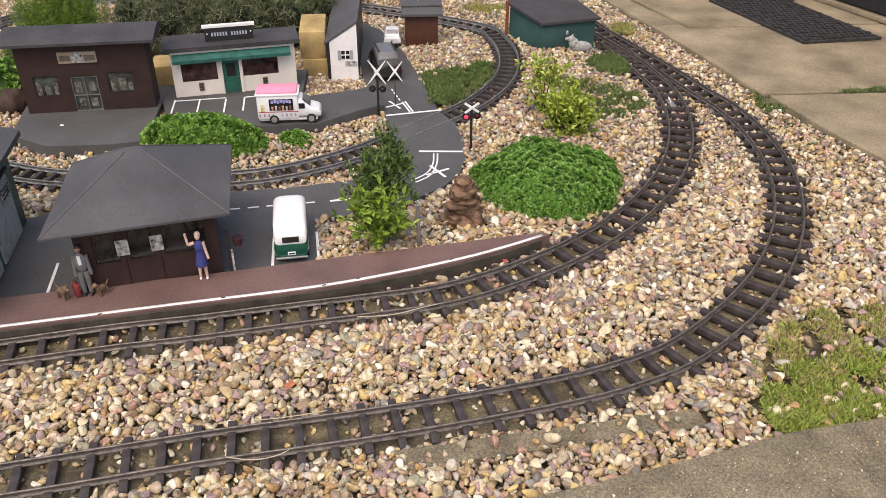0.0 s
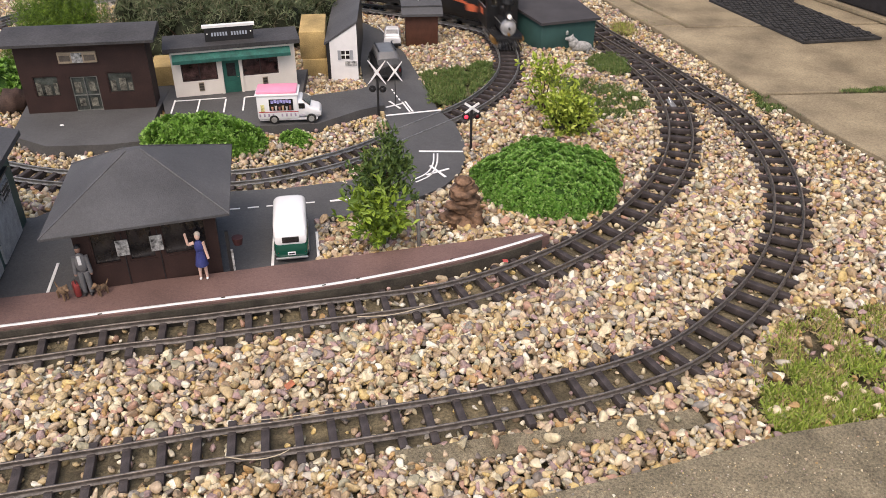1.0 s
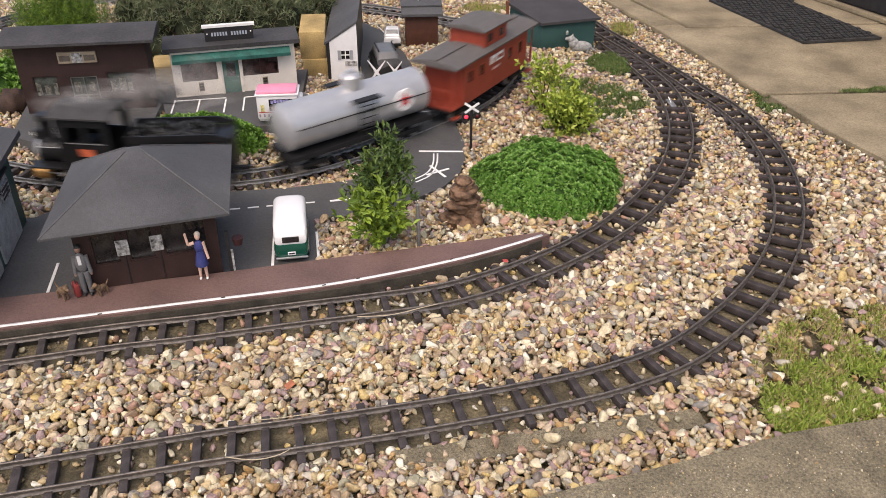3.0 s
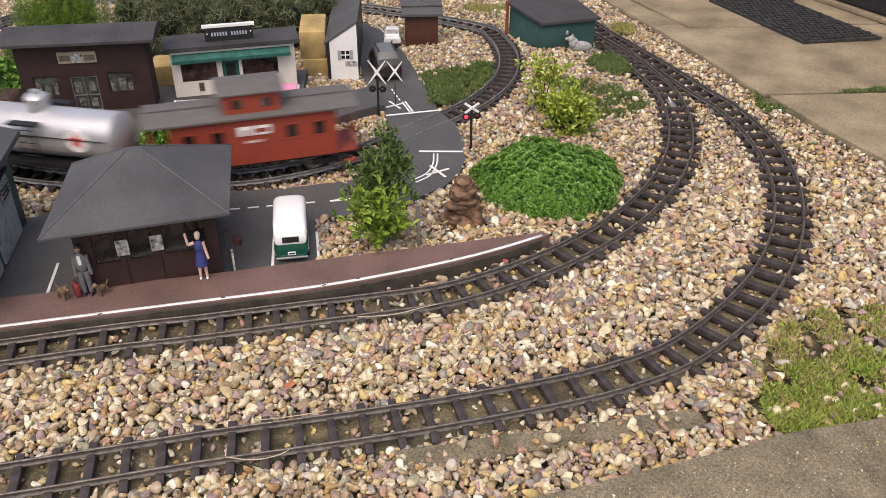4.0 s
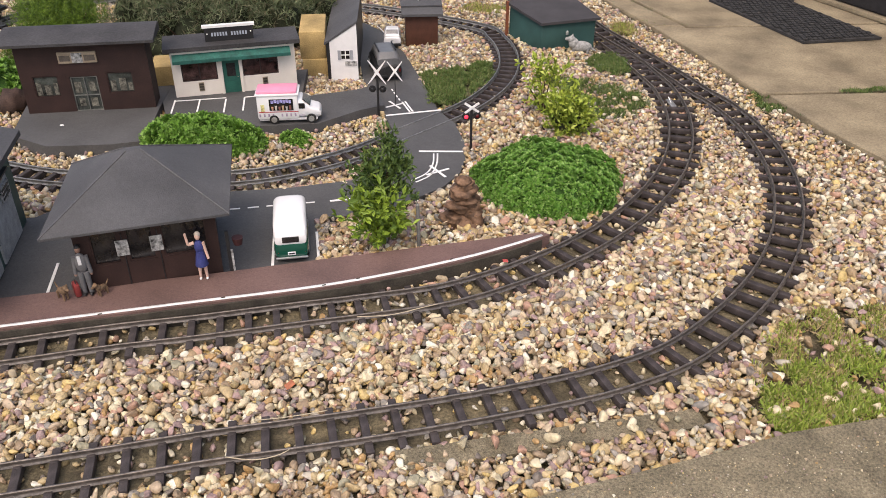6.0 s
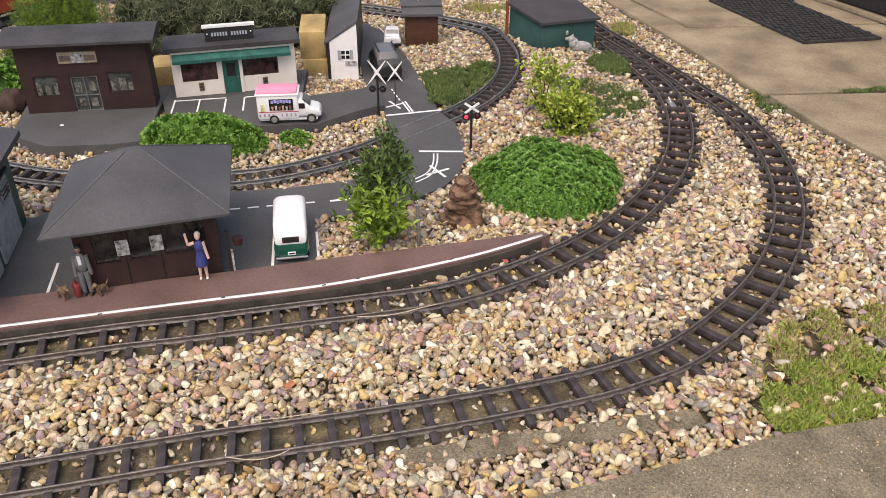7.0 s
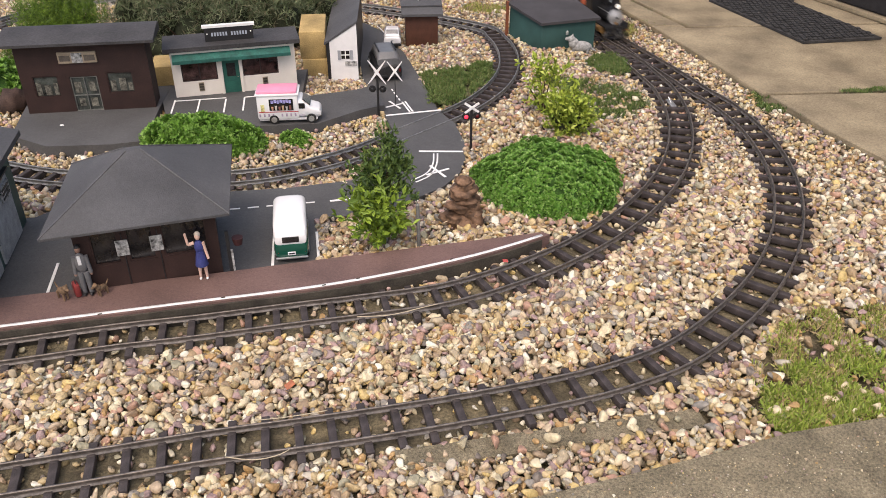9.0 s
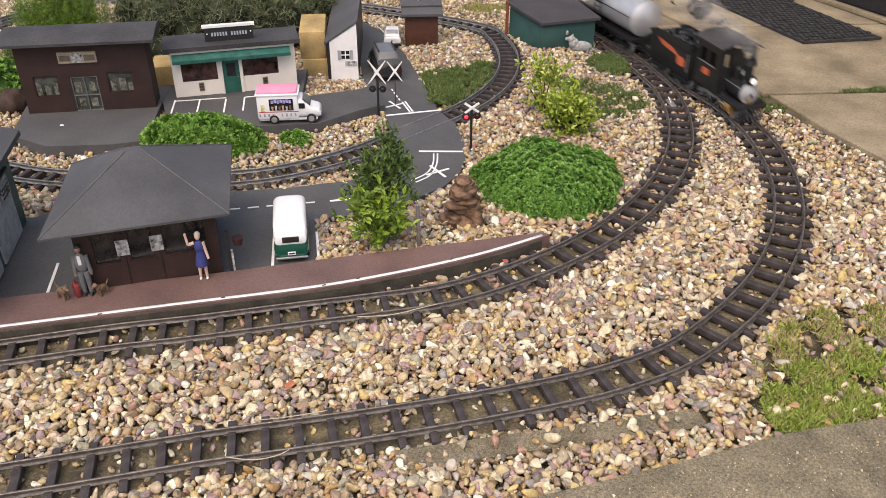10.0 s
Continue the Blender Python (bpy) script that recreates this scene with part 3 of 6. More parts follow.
def mound(label, x, y, rx, ry, h, n, size, material, seed, category="plant"):
    """A cushion plant: rosettes of small leaves over a core coloured as their shade."""
    r = np.random.RandomState(seed)
    t = thing("cushion_plant", label, category, pose(x, y, -0.014))
    k = max(40, n // 6)
    a, nz = r.uniform(0, 6.283, k), np.clip((np.arange(k) + 0.5) / k, 0.01, 0.999)
    nr = np.sqrt(1 - nz ** 2)
    u = np.stack([np.cos(a) * nr, np.sin(a) * nr, nz], 1)
    p = u * (1 + lumps(u, 2.2, 0.13, seed) + lumps(u, 7, 0.05, seed + 5) + r.normal(0, 0.022, k))[:, None] * np.array([rx, ry, h])
    nrm = u / np.array([rx, ry, h])
    nrm /= np.linalg.norm(nrm, axis=1)[:, None]
    each = 34
    p, nrm = np.repeat(p, each, 0), np.repeat(nrm, each, 0)
    th, rise = r.uniform(0, 6.283, len(p)), r.uniform(0.0, 1.0, len(p))
    t1 = np.cross(nrm, np.array([0.31, 0.17, 0.93]))
    t1 /= np.linalg.norm(t1, axis=1)[:, None] + 1e-9
    t2 = np.cross(nrm, t1)
    tan = t1 * np.cos(th)[:, None] + t2 * np.sin(th)[:, None]
    P = p + tan * (size * 0.95 * (1 - rise))[:, None] + nrm * (size * (0.55 * rise - 0.25))[:, None]
    D = tan * (1.0 - 0.5 * rise)[:, None] + nrm * (0.15 + 0.9 * rise)[:, None]
    U = nrm + r.normal(0, 0.15, P.shape)
    ln = size * r.uniform(0.7, 1.2, len(P))
    ob = new("leaves", leaves("leaves", P, D, U, ln, ln * 0.62, material))
    ob.parent = t
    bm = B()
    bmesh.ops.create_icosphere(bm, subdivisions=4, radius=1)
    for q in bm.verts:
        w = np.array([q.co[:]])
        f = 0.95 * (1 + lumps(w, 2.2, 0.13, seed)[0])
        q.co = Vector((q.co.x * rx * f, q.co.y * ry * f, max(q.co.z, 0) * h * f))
    part("cushion", bm, M_CORE, t, "solid core, the shade under the leaves put into its colour")
    return t


mound("dense dome of small clover-green leaves on gravel", 0.180, 1.272, 0.126, 0.112, 0.074, 7000, 0.0058, M_MOUND, 21)
mound("low lime-green leafy cushion beside the far track", -0.459, 1.428, 0.113, 0.050, 0.066, 1900, 0.0100, M_LIME, 22)
mound("small green leafy cushion on gravel", -0.285, 1.452, 0.030, 0.020, 0.026, 380, 0.0075, M_LIME, 23)
mound("green leafy cushion beside the brown hall", -0.955, 1.66, 0.085, 0.09, 0.085, 900, 0.011, M_LIME, 24)


def shrub(name, label, x, y, z, blobs, n, size, slim, material, seed, rise=0.8, stems=9, category="shrub", core=False):
    """Stems with leaves on many twigs. blobs: x, y, z, radius of the parts of the crown."""
    r = np.random.RandomState(seed)
    t = thing(name, label, category, pose(x, y, z))
    bl = np.array(blobs, float)
    bm = B()
    for i in range(stems):
        b = bl[i % len(bl)]
        tip = Vector(b[:3]) + Vector(r.normal(0, 0.5, 3) * b[3])
        tip.z = max(tip.z, 0.02)
        mid = Vector((tip.x * 0.35, tip.y * 0.35, tip.z * 0.5))
        cyl(bm, (r.normal(0, 0.003), r.normal(0, 0.003), 0), mid, 0.0026, 0.0018, 7)
        cyl(bm, mid, tip, 0.0018, 0.0007, 6)
    part("stem", bm, M_TWIG, t, "thin brown woody stems")
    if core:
        # solid balls painted as inner shade, closing the gaps between leaves
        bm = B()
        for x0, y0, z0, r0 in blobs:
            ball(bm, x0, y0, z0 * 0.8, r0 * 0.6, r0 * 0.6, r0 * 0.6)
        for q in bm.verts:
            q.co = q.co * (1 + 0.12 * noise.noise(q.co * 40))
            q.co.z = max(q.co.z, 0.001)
        part("inner_foliage", bm, M_SHADE, t, "dark solid core, the shade inside the shrub put into its colour")
    twigs = max(12, n // 14)
    w = bl[r.choice(len(bl), twigs, p=bl[:, 3] ** 2 / (bl[:, 3] ** 2).sum())]
    dirs = r.normal(0, 1, (twigs, 3))
    dirs[:, 2] = np.abs(dirs[:, 2]) * rise + rise * 0.4
    dirs /= np.linalg.norm(dirs, axis=1)[:, None]
    off = r.normal(0, 1, (twigs, 3))
    off /= np.linalg.norm(off, axis=1)[:, None]
    p0 = w[:, :3] + off * (w[:, 3] * r.uniform(0.2, 1.0, twigs))[:, None]
    P, D = [], []
    for j in range(14):
        u = r.uniform(0, 1, twigs)
        P.append(p0 + dirs * (u * size * 3.2)[:, None])
        D.append(dirs * 0.7 + r.normal(0, 0.62, (twigs, 3)))
    P, D = np.concatenate(P), np.concatenate(D)
    P[:, 2] = np.maximum(P[:, 2], 0.004)
    U = r.normal(0, 0.5, P.shape) + np.array([0, -0.3, 1.0])
    ln = size * r.uniform(0.6, 1.3, len(P))
    ob = new("crown", leaves("crown", P, D, U, ln, ln * slim, material))
    ob.parent = t
    return t


shrub("shrub", "small dark green leafy shrub growing in gravel", -0.090, 1.105, -0.016,
      [(0.010, 0.01, 0.150, 0.016), (-0.024, 0, 0.112, 0.019), (0.020, 0.012, 0.118, 0.022), (-0.002, 0, 0.085, 0.026), (0.029, 0.01, 0.078, 0.018), (-0.034, 0.01, 0.088, 0.014), (0.008, 0, 0.120, 0.020)], 1900, 0.0115, 0.36, M_BUSH, 31, 1.0, 12)
shrub("shrub", "small fresh green leafy shrub growing in gravel", -0.100, 1.068, -0.016,
      [(0, 0, 0.040, 0.024), (0.008, 0, 0.072, 0.021), (-0.014, 0, 0.060, 0.021), (0.020, 0, 0.042, 0.018)], 1000, 0.0140, 0.46,
      greens("fresh_green", [(0.15, 0.23, 0.022), (0.23, 0.33, 0.035), (0.09, 0.15, 0.02)]), 32, 1.0, 8)
shrub("shrub", "yellow-green young box shrub growing in gravel", 0.234, 1.492, -0.016,
      [(0, 0, 0.034, 0.022), (0.024, 0, 0.050, 0.024), (-0.012, 0, 0.056, 0.020), (0.046, 0, 0.046, 0.018), (0.008, 0.01, 0.072, 0.018), (-0.004, 0, 0.012, 0.018), (0.030, 0, 0.020, 0.018)], 2300, 0.0112, 0.50, M_YELLOW, 33, 0.9, 10, core=True)
shrub("shrub", "sparse pale yellow-green sprig growing in gravel", 0.206, 1.605, -0.016,
      [(0, 0, 0.03, 0.020), (-0.02, 0, 0.055, 0.016), (0.018, 0, 0.062, 0.018), (-0.012, 0, 0.075, 0.012), (0.03, 0.01, 0.04, 0.015), (-0.018, 0, 0.092, 0.011), (0.022, 0, 0.084, 0.013)], 620, 0.0125, 0.46, M_YELLOW, 34, 1.1, 8)
shrub("shrub", "bright green dense needle shrub behind the brown hall", -0.880, 1.83, -0.02,
      [(-0.055, 0, 0.08, 0.05), (0, 0, 0.11, 0.06), (0.06, 0, 0.09, 0.05), (0, 0.05, 0.14, 0.06), (-0.06, 0.05, 0.11, 0.05), (0.06, 0.05, 0.12, 0.05), (0.0, -0.05, 0.05, 0.06), (0.075, -0.04, 0.05, 0.045), (-0.07, -0.04, 0.045, 0.045)], 26000, 0.0125, 0.11, M_NEEDLE, 35, 2.6, 16, core=True)
for i, (x, y, s) in enumerate(((-0.60, 1.93, 1.0), (-0.44, 1.98, 0.95), (-0.72, 2.02, 0.95), (-0.34, 2.10, 0.85), (-0.52, 2.14, 1.15))):
    shrub("shrub", "grey-green wispy shrub behind the shop", x, y, -0.02,
          [(0, 0, 0.10 * s, 0.07 * s), (-0.06 * s, 0, 0.13 * s, 0.06 * s), (0.06 * s, 0, 0.12 * s, 0.06 * s), (0, 0.03, 0.18 * s, 0.06 * s), (0.07 * s, 0.03, 0.06, 0.06 * s), (-0.07 * s, -0.02, 0.06, 0.06 * s)],
          7000, 0.0165, 0.13, M_GREY, 40 + i, 0.9, 12, core=True)
for x, y, z in ((-0.63, 1.87, 0.19), (-0.655, 1.86, 0.20)):
    solid("flower", ball(ball(B(), 0, 0, 0, 0.008, 0.007, 0.006), 0.007, 0.004, 0.002, 0.006), mat("pink_petals", (0.62, 0.30, 0.26), 0.7), "small pink blossom on the grey-green shrub", "flower", pose(x, y, z))


def turf(label, outline, n, size, material, seed, z=-0.006, slim=0.22, gap=-0.42):
    """A patch of short blades and moss with an uneven edge."""
    r = np.random.RandomState(seed)
    o = np.array(outline)
    lo, hi = o.min(0), o.max(0)
    x, y = r.uniform(lo[0], hi[0], n * 2), r.uniform(lo[1], hi[1], n * 2)
    jx, jy = x + r.normal(0, 0.006, n * 2), y + r.normal(0, 0.006, n * 2)
    keep = inside(jx, jy, outline)
    x, y = x[keep][:n], y[keep][:n]
    bump = np.array([noise.noise(Vector((a * 28, b * 28, seed))) for a, b in zip(x, y)])
    keep = bump > gap
    x, y, bump = x[keep], y[keep], bump[keep]
    P = np.stack([x, y, z + 0.009 * bump], 1)
    D = r.normal(0, 0.75, P.shape) + np.array([0, 0, 0.9])
    U = r.normal(0, 0.6, P.shape) + np.array([0, -0.6, 0.6])
    ln = size * r.uniform(0.6, 1.3, len(P))
    ob = new("turf_patch", leaves("turf_patch", P, D, U, ln, ln * slim, material))
    return tagged(ob, label, "grass", kind="stuff")


turf("yellow-green mossy turf beside the concrete edge", NEAR_TURF, 16000, 0.0090, M_MOSS, 51, -0.008, 0.22, -0.16)
M_BRIGHT = greens("bright_moss", [(0.23, 0.31, 0.05), (0.31, 0.38, 0.08), (0.14, 0.20, 0.03), (0.32, 0.32, 0.11), (0.25, 0.33, 0.05)])
for k, (x, y, rx, ry) in enumerate(((0.425, 0.715, 0.055, 0.040), (0.49, 0.735, 0.050, 0.036), (0.405, 0.69, 0.030, 0.022), (0.53, 0.80, 0.035, 0.030), (0.455, 0.775, 0.028, 0.022))):
    turf("bright yellow-green moss clump in the turf", blot(x, y, rx, ry, 60 + k), 2600 if rx > 0.04 else 1000, 0.0082, M_BRIGHT, 70 + k, -0.004, 0.28, -0.15)
turf("short dark green turf inside the track loop", LOOP_TURF, 14000, 0.009, M_GRASS, 52)
turf("short green turf between the far tracks", PATCHES[0], 3600, 0.009, M_GRASS, 53)
turf("patchy green turf on gravel", PATCHES[1], 7200, 0.008, M_GRASS, 54)
turf("patchy green turf on gravel", PATCHES[2], 1400, 0.008, M_GRASS, 55)
turf("green moss along the paving edge", PATCHES[3], 1500, 0.009, M_GRASS, 56)
turf("yellow-green moss on gravel", PATCHES[4], 1300, 0.010, M_MOSS, 57)
turf("yellow-green moss on gravel", PATCHES[5], 2000, 0.010, M_MOSS, 58)
turf("moss in the paving joint", [(0.86, 1.688), (1.0, 1.695), (1.0, 1.707), (0.93, 1.707), (0.86, 1.697)], 900, 0.007, M_GRASS, 59, 0.007)


turf("thin dark moss along the paving edge", [(0.470, 2.40), (0.478, 2.405), (0.556, 2.162), (0.634, 1.900), (0.688, 1.690), (0.752, 1.512), (0.745, 1.508), (0.680, 1.683), (0.626, 1.896), (0.547, 2.158)], 1500, 0.005, M_GRASS, 81, 0.002, 0.3, 0.0)
turf("thin dark moss along the paving joint", [(0.56, 2.178), (0.645, 2.150), (0.58, 2.31), (0.53, 2.44), (0.52, 2.436), (0.572, 2.30), (0.632, 2.158)], 700, 0.005, M_GRASS, 82, 0.005, 0.3, -0.1)


# ---- buildings ----
def frame_at(x, y, z, turn):
    return pose(x, y, z, 0, 0, turn)


def wall_with_holes(bm, w, h, thick, holes, y=0.0):
    """A front wall in x, z with openings (x0, x1, z0, z1) going through it."""
    xs = sorted({0, w, *[a for o in holes for a in o[:2]]})
    zs = sorted({0, h, *[a for o in holes for a in o[2:]]})
    for x0, x1 in zip(xs, xs[1:]):
        for z0, z1 in zip(zs, zs[1:]):
            cx, cz = (x0 + x1) / 2, (z0 + z1) / 2
            if not any(o[0] < cx < o[1] and o[2] < cz < o[3] for o in holes):
                box(bm, cx, y + thick / 2, z0, x1 - x0, thick, z1 - z0)
    bmesh.ops.remove_doubles(bm, verts=bm.verts, dist=0.00001)
    bm.verts.index_update()
    seen = {}
    for f in bm.faces:
        seen.setdefault(frozenset(v.index for v in f.verts), []).append(f)
    bmesh.ops.delete(bm, geom=[f for fs in seen.values() if len(fs) > 1 for f in fs], context="FACES_ONLY")
    return bm


def window(parent, x0, x1, z0, z1, y, glass, bars=1, fr=M_BROWN, label="dark framed window"):
    wn_ = part("window", box(B(), (x0 + x1) / 2, y + 0.0035, z0, x1 - x0, 0.001, z1 - z0), glass, parent, label)
    bm = B()
    t = 0.0022
    box(bm, (x0 + x1) / 2, y + 0.0015, z0, x1 - x0, 0.003, t)
    box(bm, (x0 + x1) / 2, y + 0.0015, z1 - t, x1 - x0, 0.003, t)
    for k in range(bars + 2):
        box(bm, x0 + t / 2 + (x1 - x0 - t) * k / (bars + 1), y + 0.0016, z0 + t, t, 0.003, z1 - z0 - 2 * t)
    part("frame", bm, fr, wn_)
    return wn_


def hall():
    t = thing("model_hall", "dark brown timber model hall with a slate-grey lean-to roof", "model building", frame_at(-0.830, 1.536, 0.0137, 8.8))
    w, d, h = 0.246, 0.050, 0.142
    holes = [(0.022, 0.070, 0.032, 0.076), (0.092, 0.144, 0.0, 0.072), (0.162, 0.212, 0.034, 0.078)]
    part("front_wall", wall_with_holes(B(), w, h, 0.005, holes), M_BROWN, t)
    bm = B()
    box(bm, 0.0025, d / 2 + 0.0025, 0, 0.005, d - 0.005, h)
    box(bm, w - 0.0025, d / 2 + 0.0025, 0, 0.005, d - 0.005, h)
    box(bm, w / 2, d + 0.0025, 0, w, 0.005, h)
    part("side_wall", bm, M_BROWN, t)
    part("ceiling_board", box(B(), w / 2, d / 2, h - 0.006, w - 0.012, d - 0.012, 0.003), M_BROWN, t)
    part("roof", profile(B(), [(-0.027, 0.1422), (-0.027, 0.1475), (0.010, 0.1535), (0.044, 0.160), (0.062, 0.158), (0.062, 0.1422)], -0.022, w + 0.022), M_FELT, t, "slate-grey felt roof with a deep eave")
    window(t, 0.022, 0.070, 0.032, 0.076, 0.001, M_PALEGLASS, 0, label="grimy pale window")
    window(t, 0.162, 0.212, 0.034, 0.078, 0.001, M_PALEGLASS, 0, label="grimy pale window")
    dr = part("double_door", box(B(), 0.118, 0.0046, 0, 0.052, 0.001, 0.072), M_PALEGLASS, t, "pale glazed double door")
    bm = B()
    for x in (0.0935, 0.1180, 0.1425):
        box(bm, x, 0.0025, 0, 0.0014, 0.003, 0.072)
    for z in (0, 0.032, 0.0695):
        box(bm, 0.118, 0.0026, z, 0.05, 0.003, 0.0015)
    part("door_frame", bm, mat("grey_door_frame", (0.15, 0.155, 0.14), 0.6), dr)
    for k, (x, z, w2, h2) in enumerate(((0.104, 0.038, 0.013, 0.022), (0.131, 0.040, 0.012, 0.020), (0.106, 0.010, 0.011, 0.016), (0.129, 0.008, 0.013, 0.018))):
        part("notice", box(B(), x, 0.0030, z, w2, 0.0006, h2), M_DIMPAPER, dr, "faded notice behind the door glass")
    for x, z, w2, h2 in ((0.030, 0.036, 0.010, 0.026), (0.047, 0.036, 0.012, 0.020), (0.062, 0.036, 0.008, 0.024), (0.172, 0.038, 0.010, 0.022), (0.190, 0.038, 0.013, 0.026), (0.204, 0.038, 0.008, 0.016)):
        part("display_item", box(B(), x, 0.0033, z, w2, 0.0006, h2, bevel=0.0002), M_DIMPAPER, t, "dim shape behind the window glass")
    sg = part("sign", box(B(), 0.116, -0.002, 0.101, 0.072, 0.004, 0.022), M_OAK, t, "pale wooden sign board with dark panels")
    sign_brown = mat("sign_brown", (0.12, 0.10, 0.08), 0.7)
    for x in (0.093, 0.139):
        part("lettering_bar", box(B(), x, -0.0045, 0.1055, 0.020, 0.001, 0.011), sign_brown, sg)
    part("picture", box(B(), 0.116, -0.0046, 0.102, 0.020, 0.001, 0.019), M_PAPER, sg)


def shop():
    t = thing("model_shop", "cream model shop with a green awning and black roof", "model building", frame_at(-0.560, 1.626, 0.0132, 15.6))
    w, d, h = 0.253, 0.062, 0.098
    holes = [(0.018, 0.090, 0.032, 0.070), (0.101, 0.135, 0.0, 0.072), (0.142, 0.216, 0.034, 0.072)]
    part("front_wall", wall_with_holes(B(), w, h, 0.005, holes), M_CREAM, t)
    bm = B()
    box(bm, 0.0025, d / 2 + 0.0025, 0, 0.005, d - 0.005, h)
    box(bm, w - 0.0025, d / 2 + 0.0025, 0, 0.005, d - 0.005, h)
    box(bm, w / 2, d + 0.0025, 0, w, 0.005, h)
    part("side_wall", bm, M_CREAM, t)
    part("roof", profile(B(), [(-0.010, 0.0982), (-0.010, 0.107), (0.074, 0.109), (0.074, 0.0982)], -0.012, w + 0.012), M_FELT, t, "black felt flat roof")
    window(t, 0.018, 0.090, 0.032, 0.070, 0.001, M_SHOPGLASS, 1, M_BROWN)
    window(t, 0.142, 0.216, 0.034, 0.072, 0.001, M_SHOPGLASS, 1, M_BROWN)
    dr = part("door", box(box(B(), 0.118, 0.003, 0, 0.034, 0.003, 0.072), 0.118, 0.0012, 0.006, 0.018, 0.002, 0.020), M_GREEN, t, "dark green shop door")
    part("door_pane", box(B(), 0.118, 0.0012, 0.036, 0.018, 0.0012, 0.028), M_DARKGLASS, dr, "dark glass door pane")
    part("door_handle", ball(B(), 0.1305, 0.0004, 0.034, 0.0012), M_OAK, dr)
    for x in (0.0975, 0.1385):
        part("door_post", box(B(), x, -0.001, 0, 0.0045, 0.003, 0.080), M_CREAM, t)
    part("awning", profile(B(), [(-0.0005, 0.093), (-0.020, 0.0835), (-0.020, 0.0765), (-0.0185, 0.0765), (-0.0185, 0.082), (-0.0005, 0.090)], 0.004, w - 0.010), mat("green_awning", (0.018, 0.098, 0.078), 0.65, vary=0.35, scale=60, bump=0.3, fine=250), t, "sloping sea-green awning")
    sg = part("roof_sign", box(B(), 0.124, 0.020, 0.1078, 0.098, 0.008, 0.028), M_BLACK, t, "black roof sign with a white top rail")
    part("top_rail", box(B(), 0.124, 0.020, 0.1359, 0.106, 0.010, 0.005), M_WHITE, sg, "white top rail")
    bm = B()
    for k in range(13):
        if k != 6:
            box(bm, 0.090 + 0.0057 * k, 0.0155, 0.1185, 0.0034, 0.001, 0.0075)
    part("lettering_bar", bm, glow("lit_lettering", (0.30, 0.33, 0.38), 0.12), sg, "row of pale lit bars")
    for x in (0.080, 0.168):
        part("sign_bulb", ball(B(), x, 0.0150, 0.124, 0.0016), M_WHITE, sg)
    part("fascia_board", box(B(), w / 2, -0.0022, 0.0925, w - 0.004, 0.004, 0.0050), M_CREAM, t, "pale board above the awning")
    for x in (0.054, 0.186):
        part("vent_frame", box(B(), x, -0.0004, 0.009, 0.011, 0.0008, 0.0195), M_OAK, t)
        bm = B()
        for z in (0.011, 0.0165, 0.022):
            box(bm, x, -0.0008, z, 0.009, 0.0016, 0.0045)
        part("vent", bm, M_EDGE, t, "small brown wall vent")


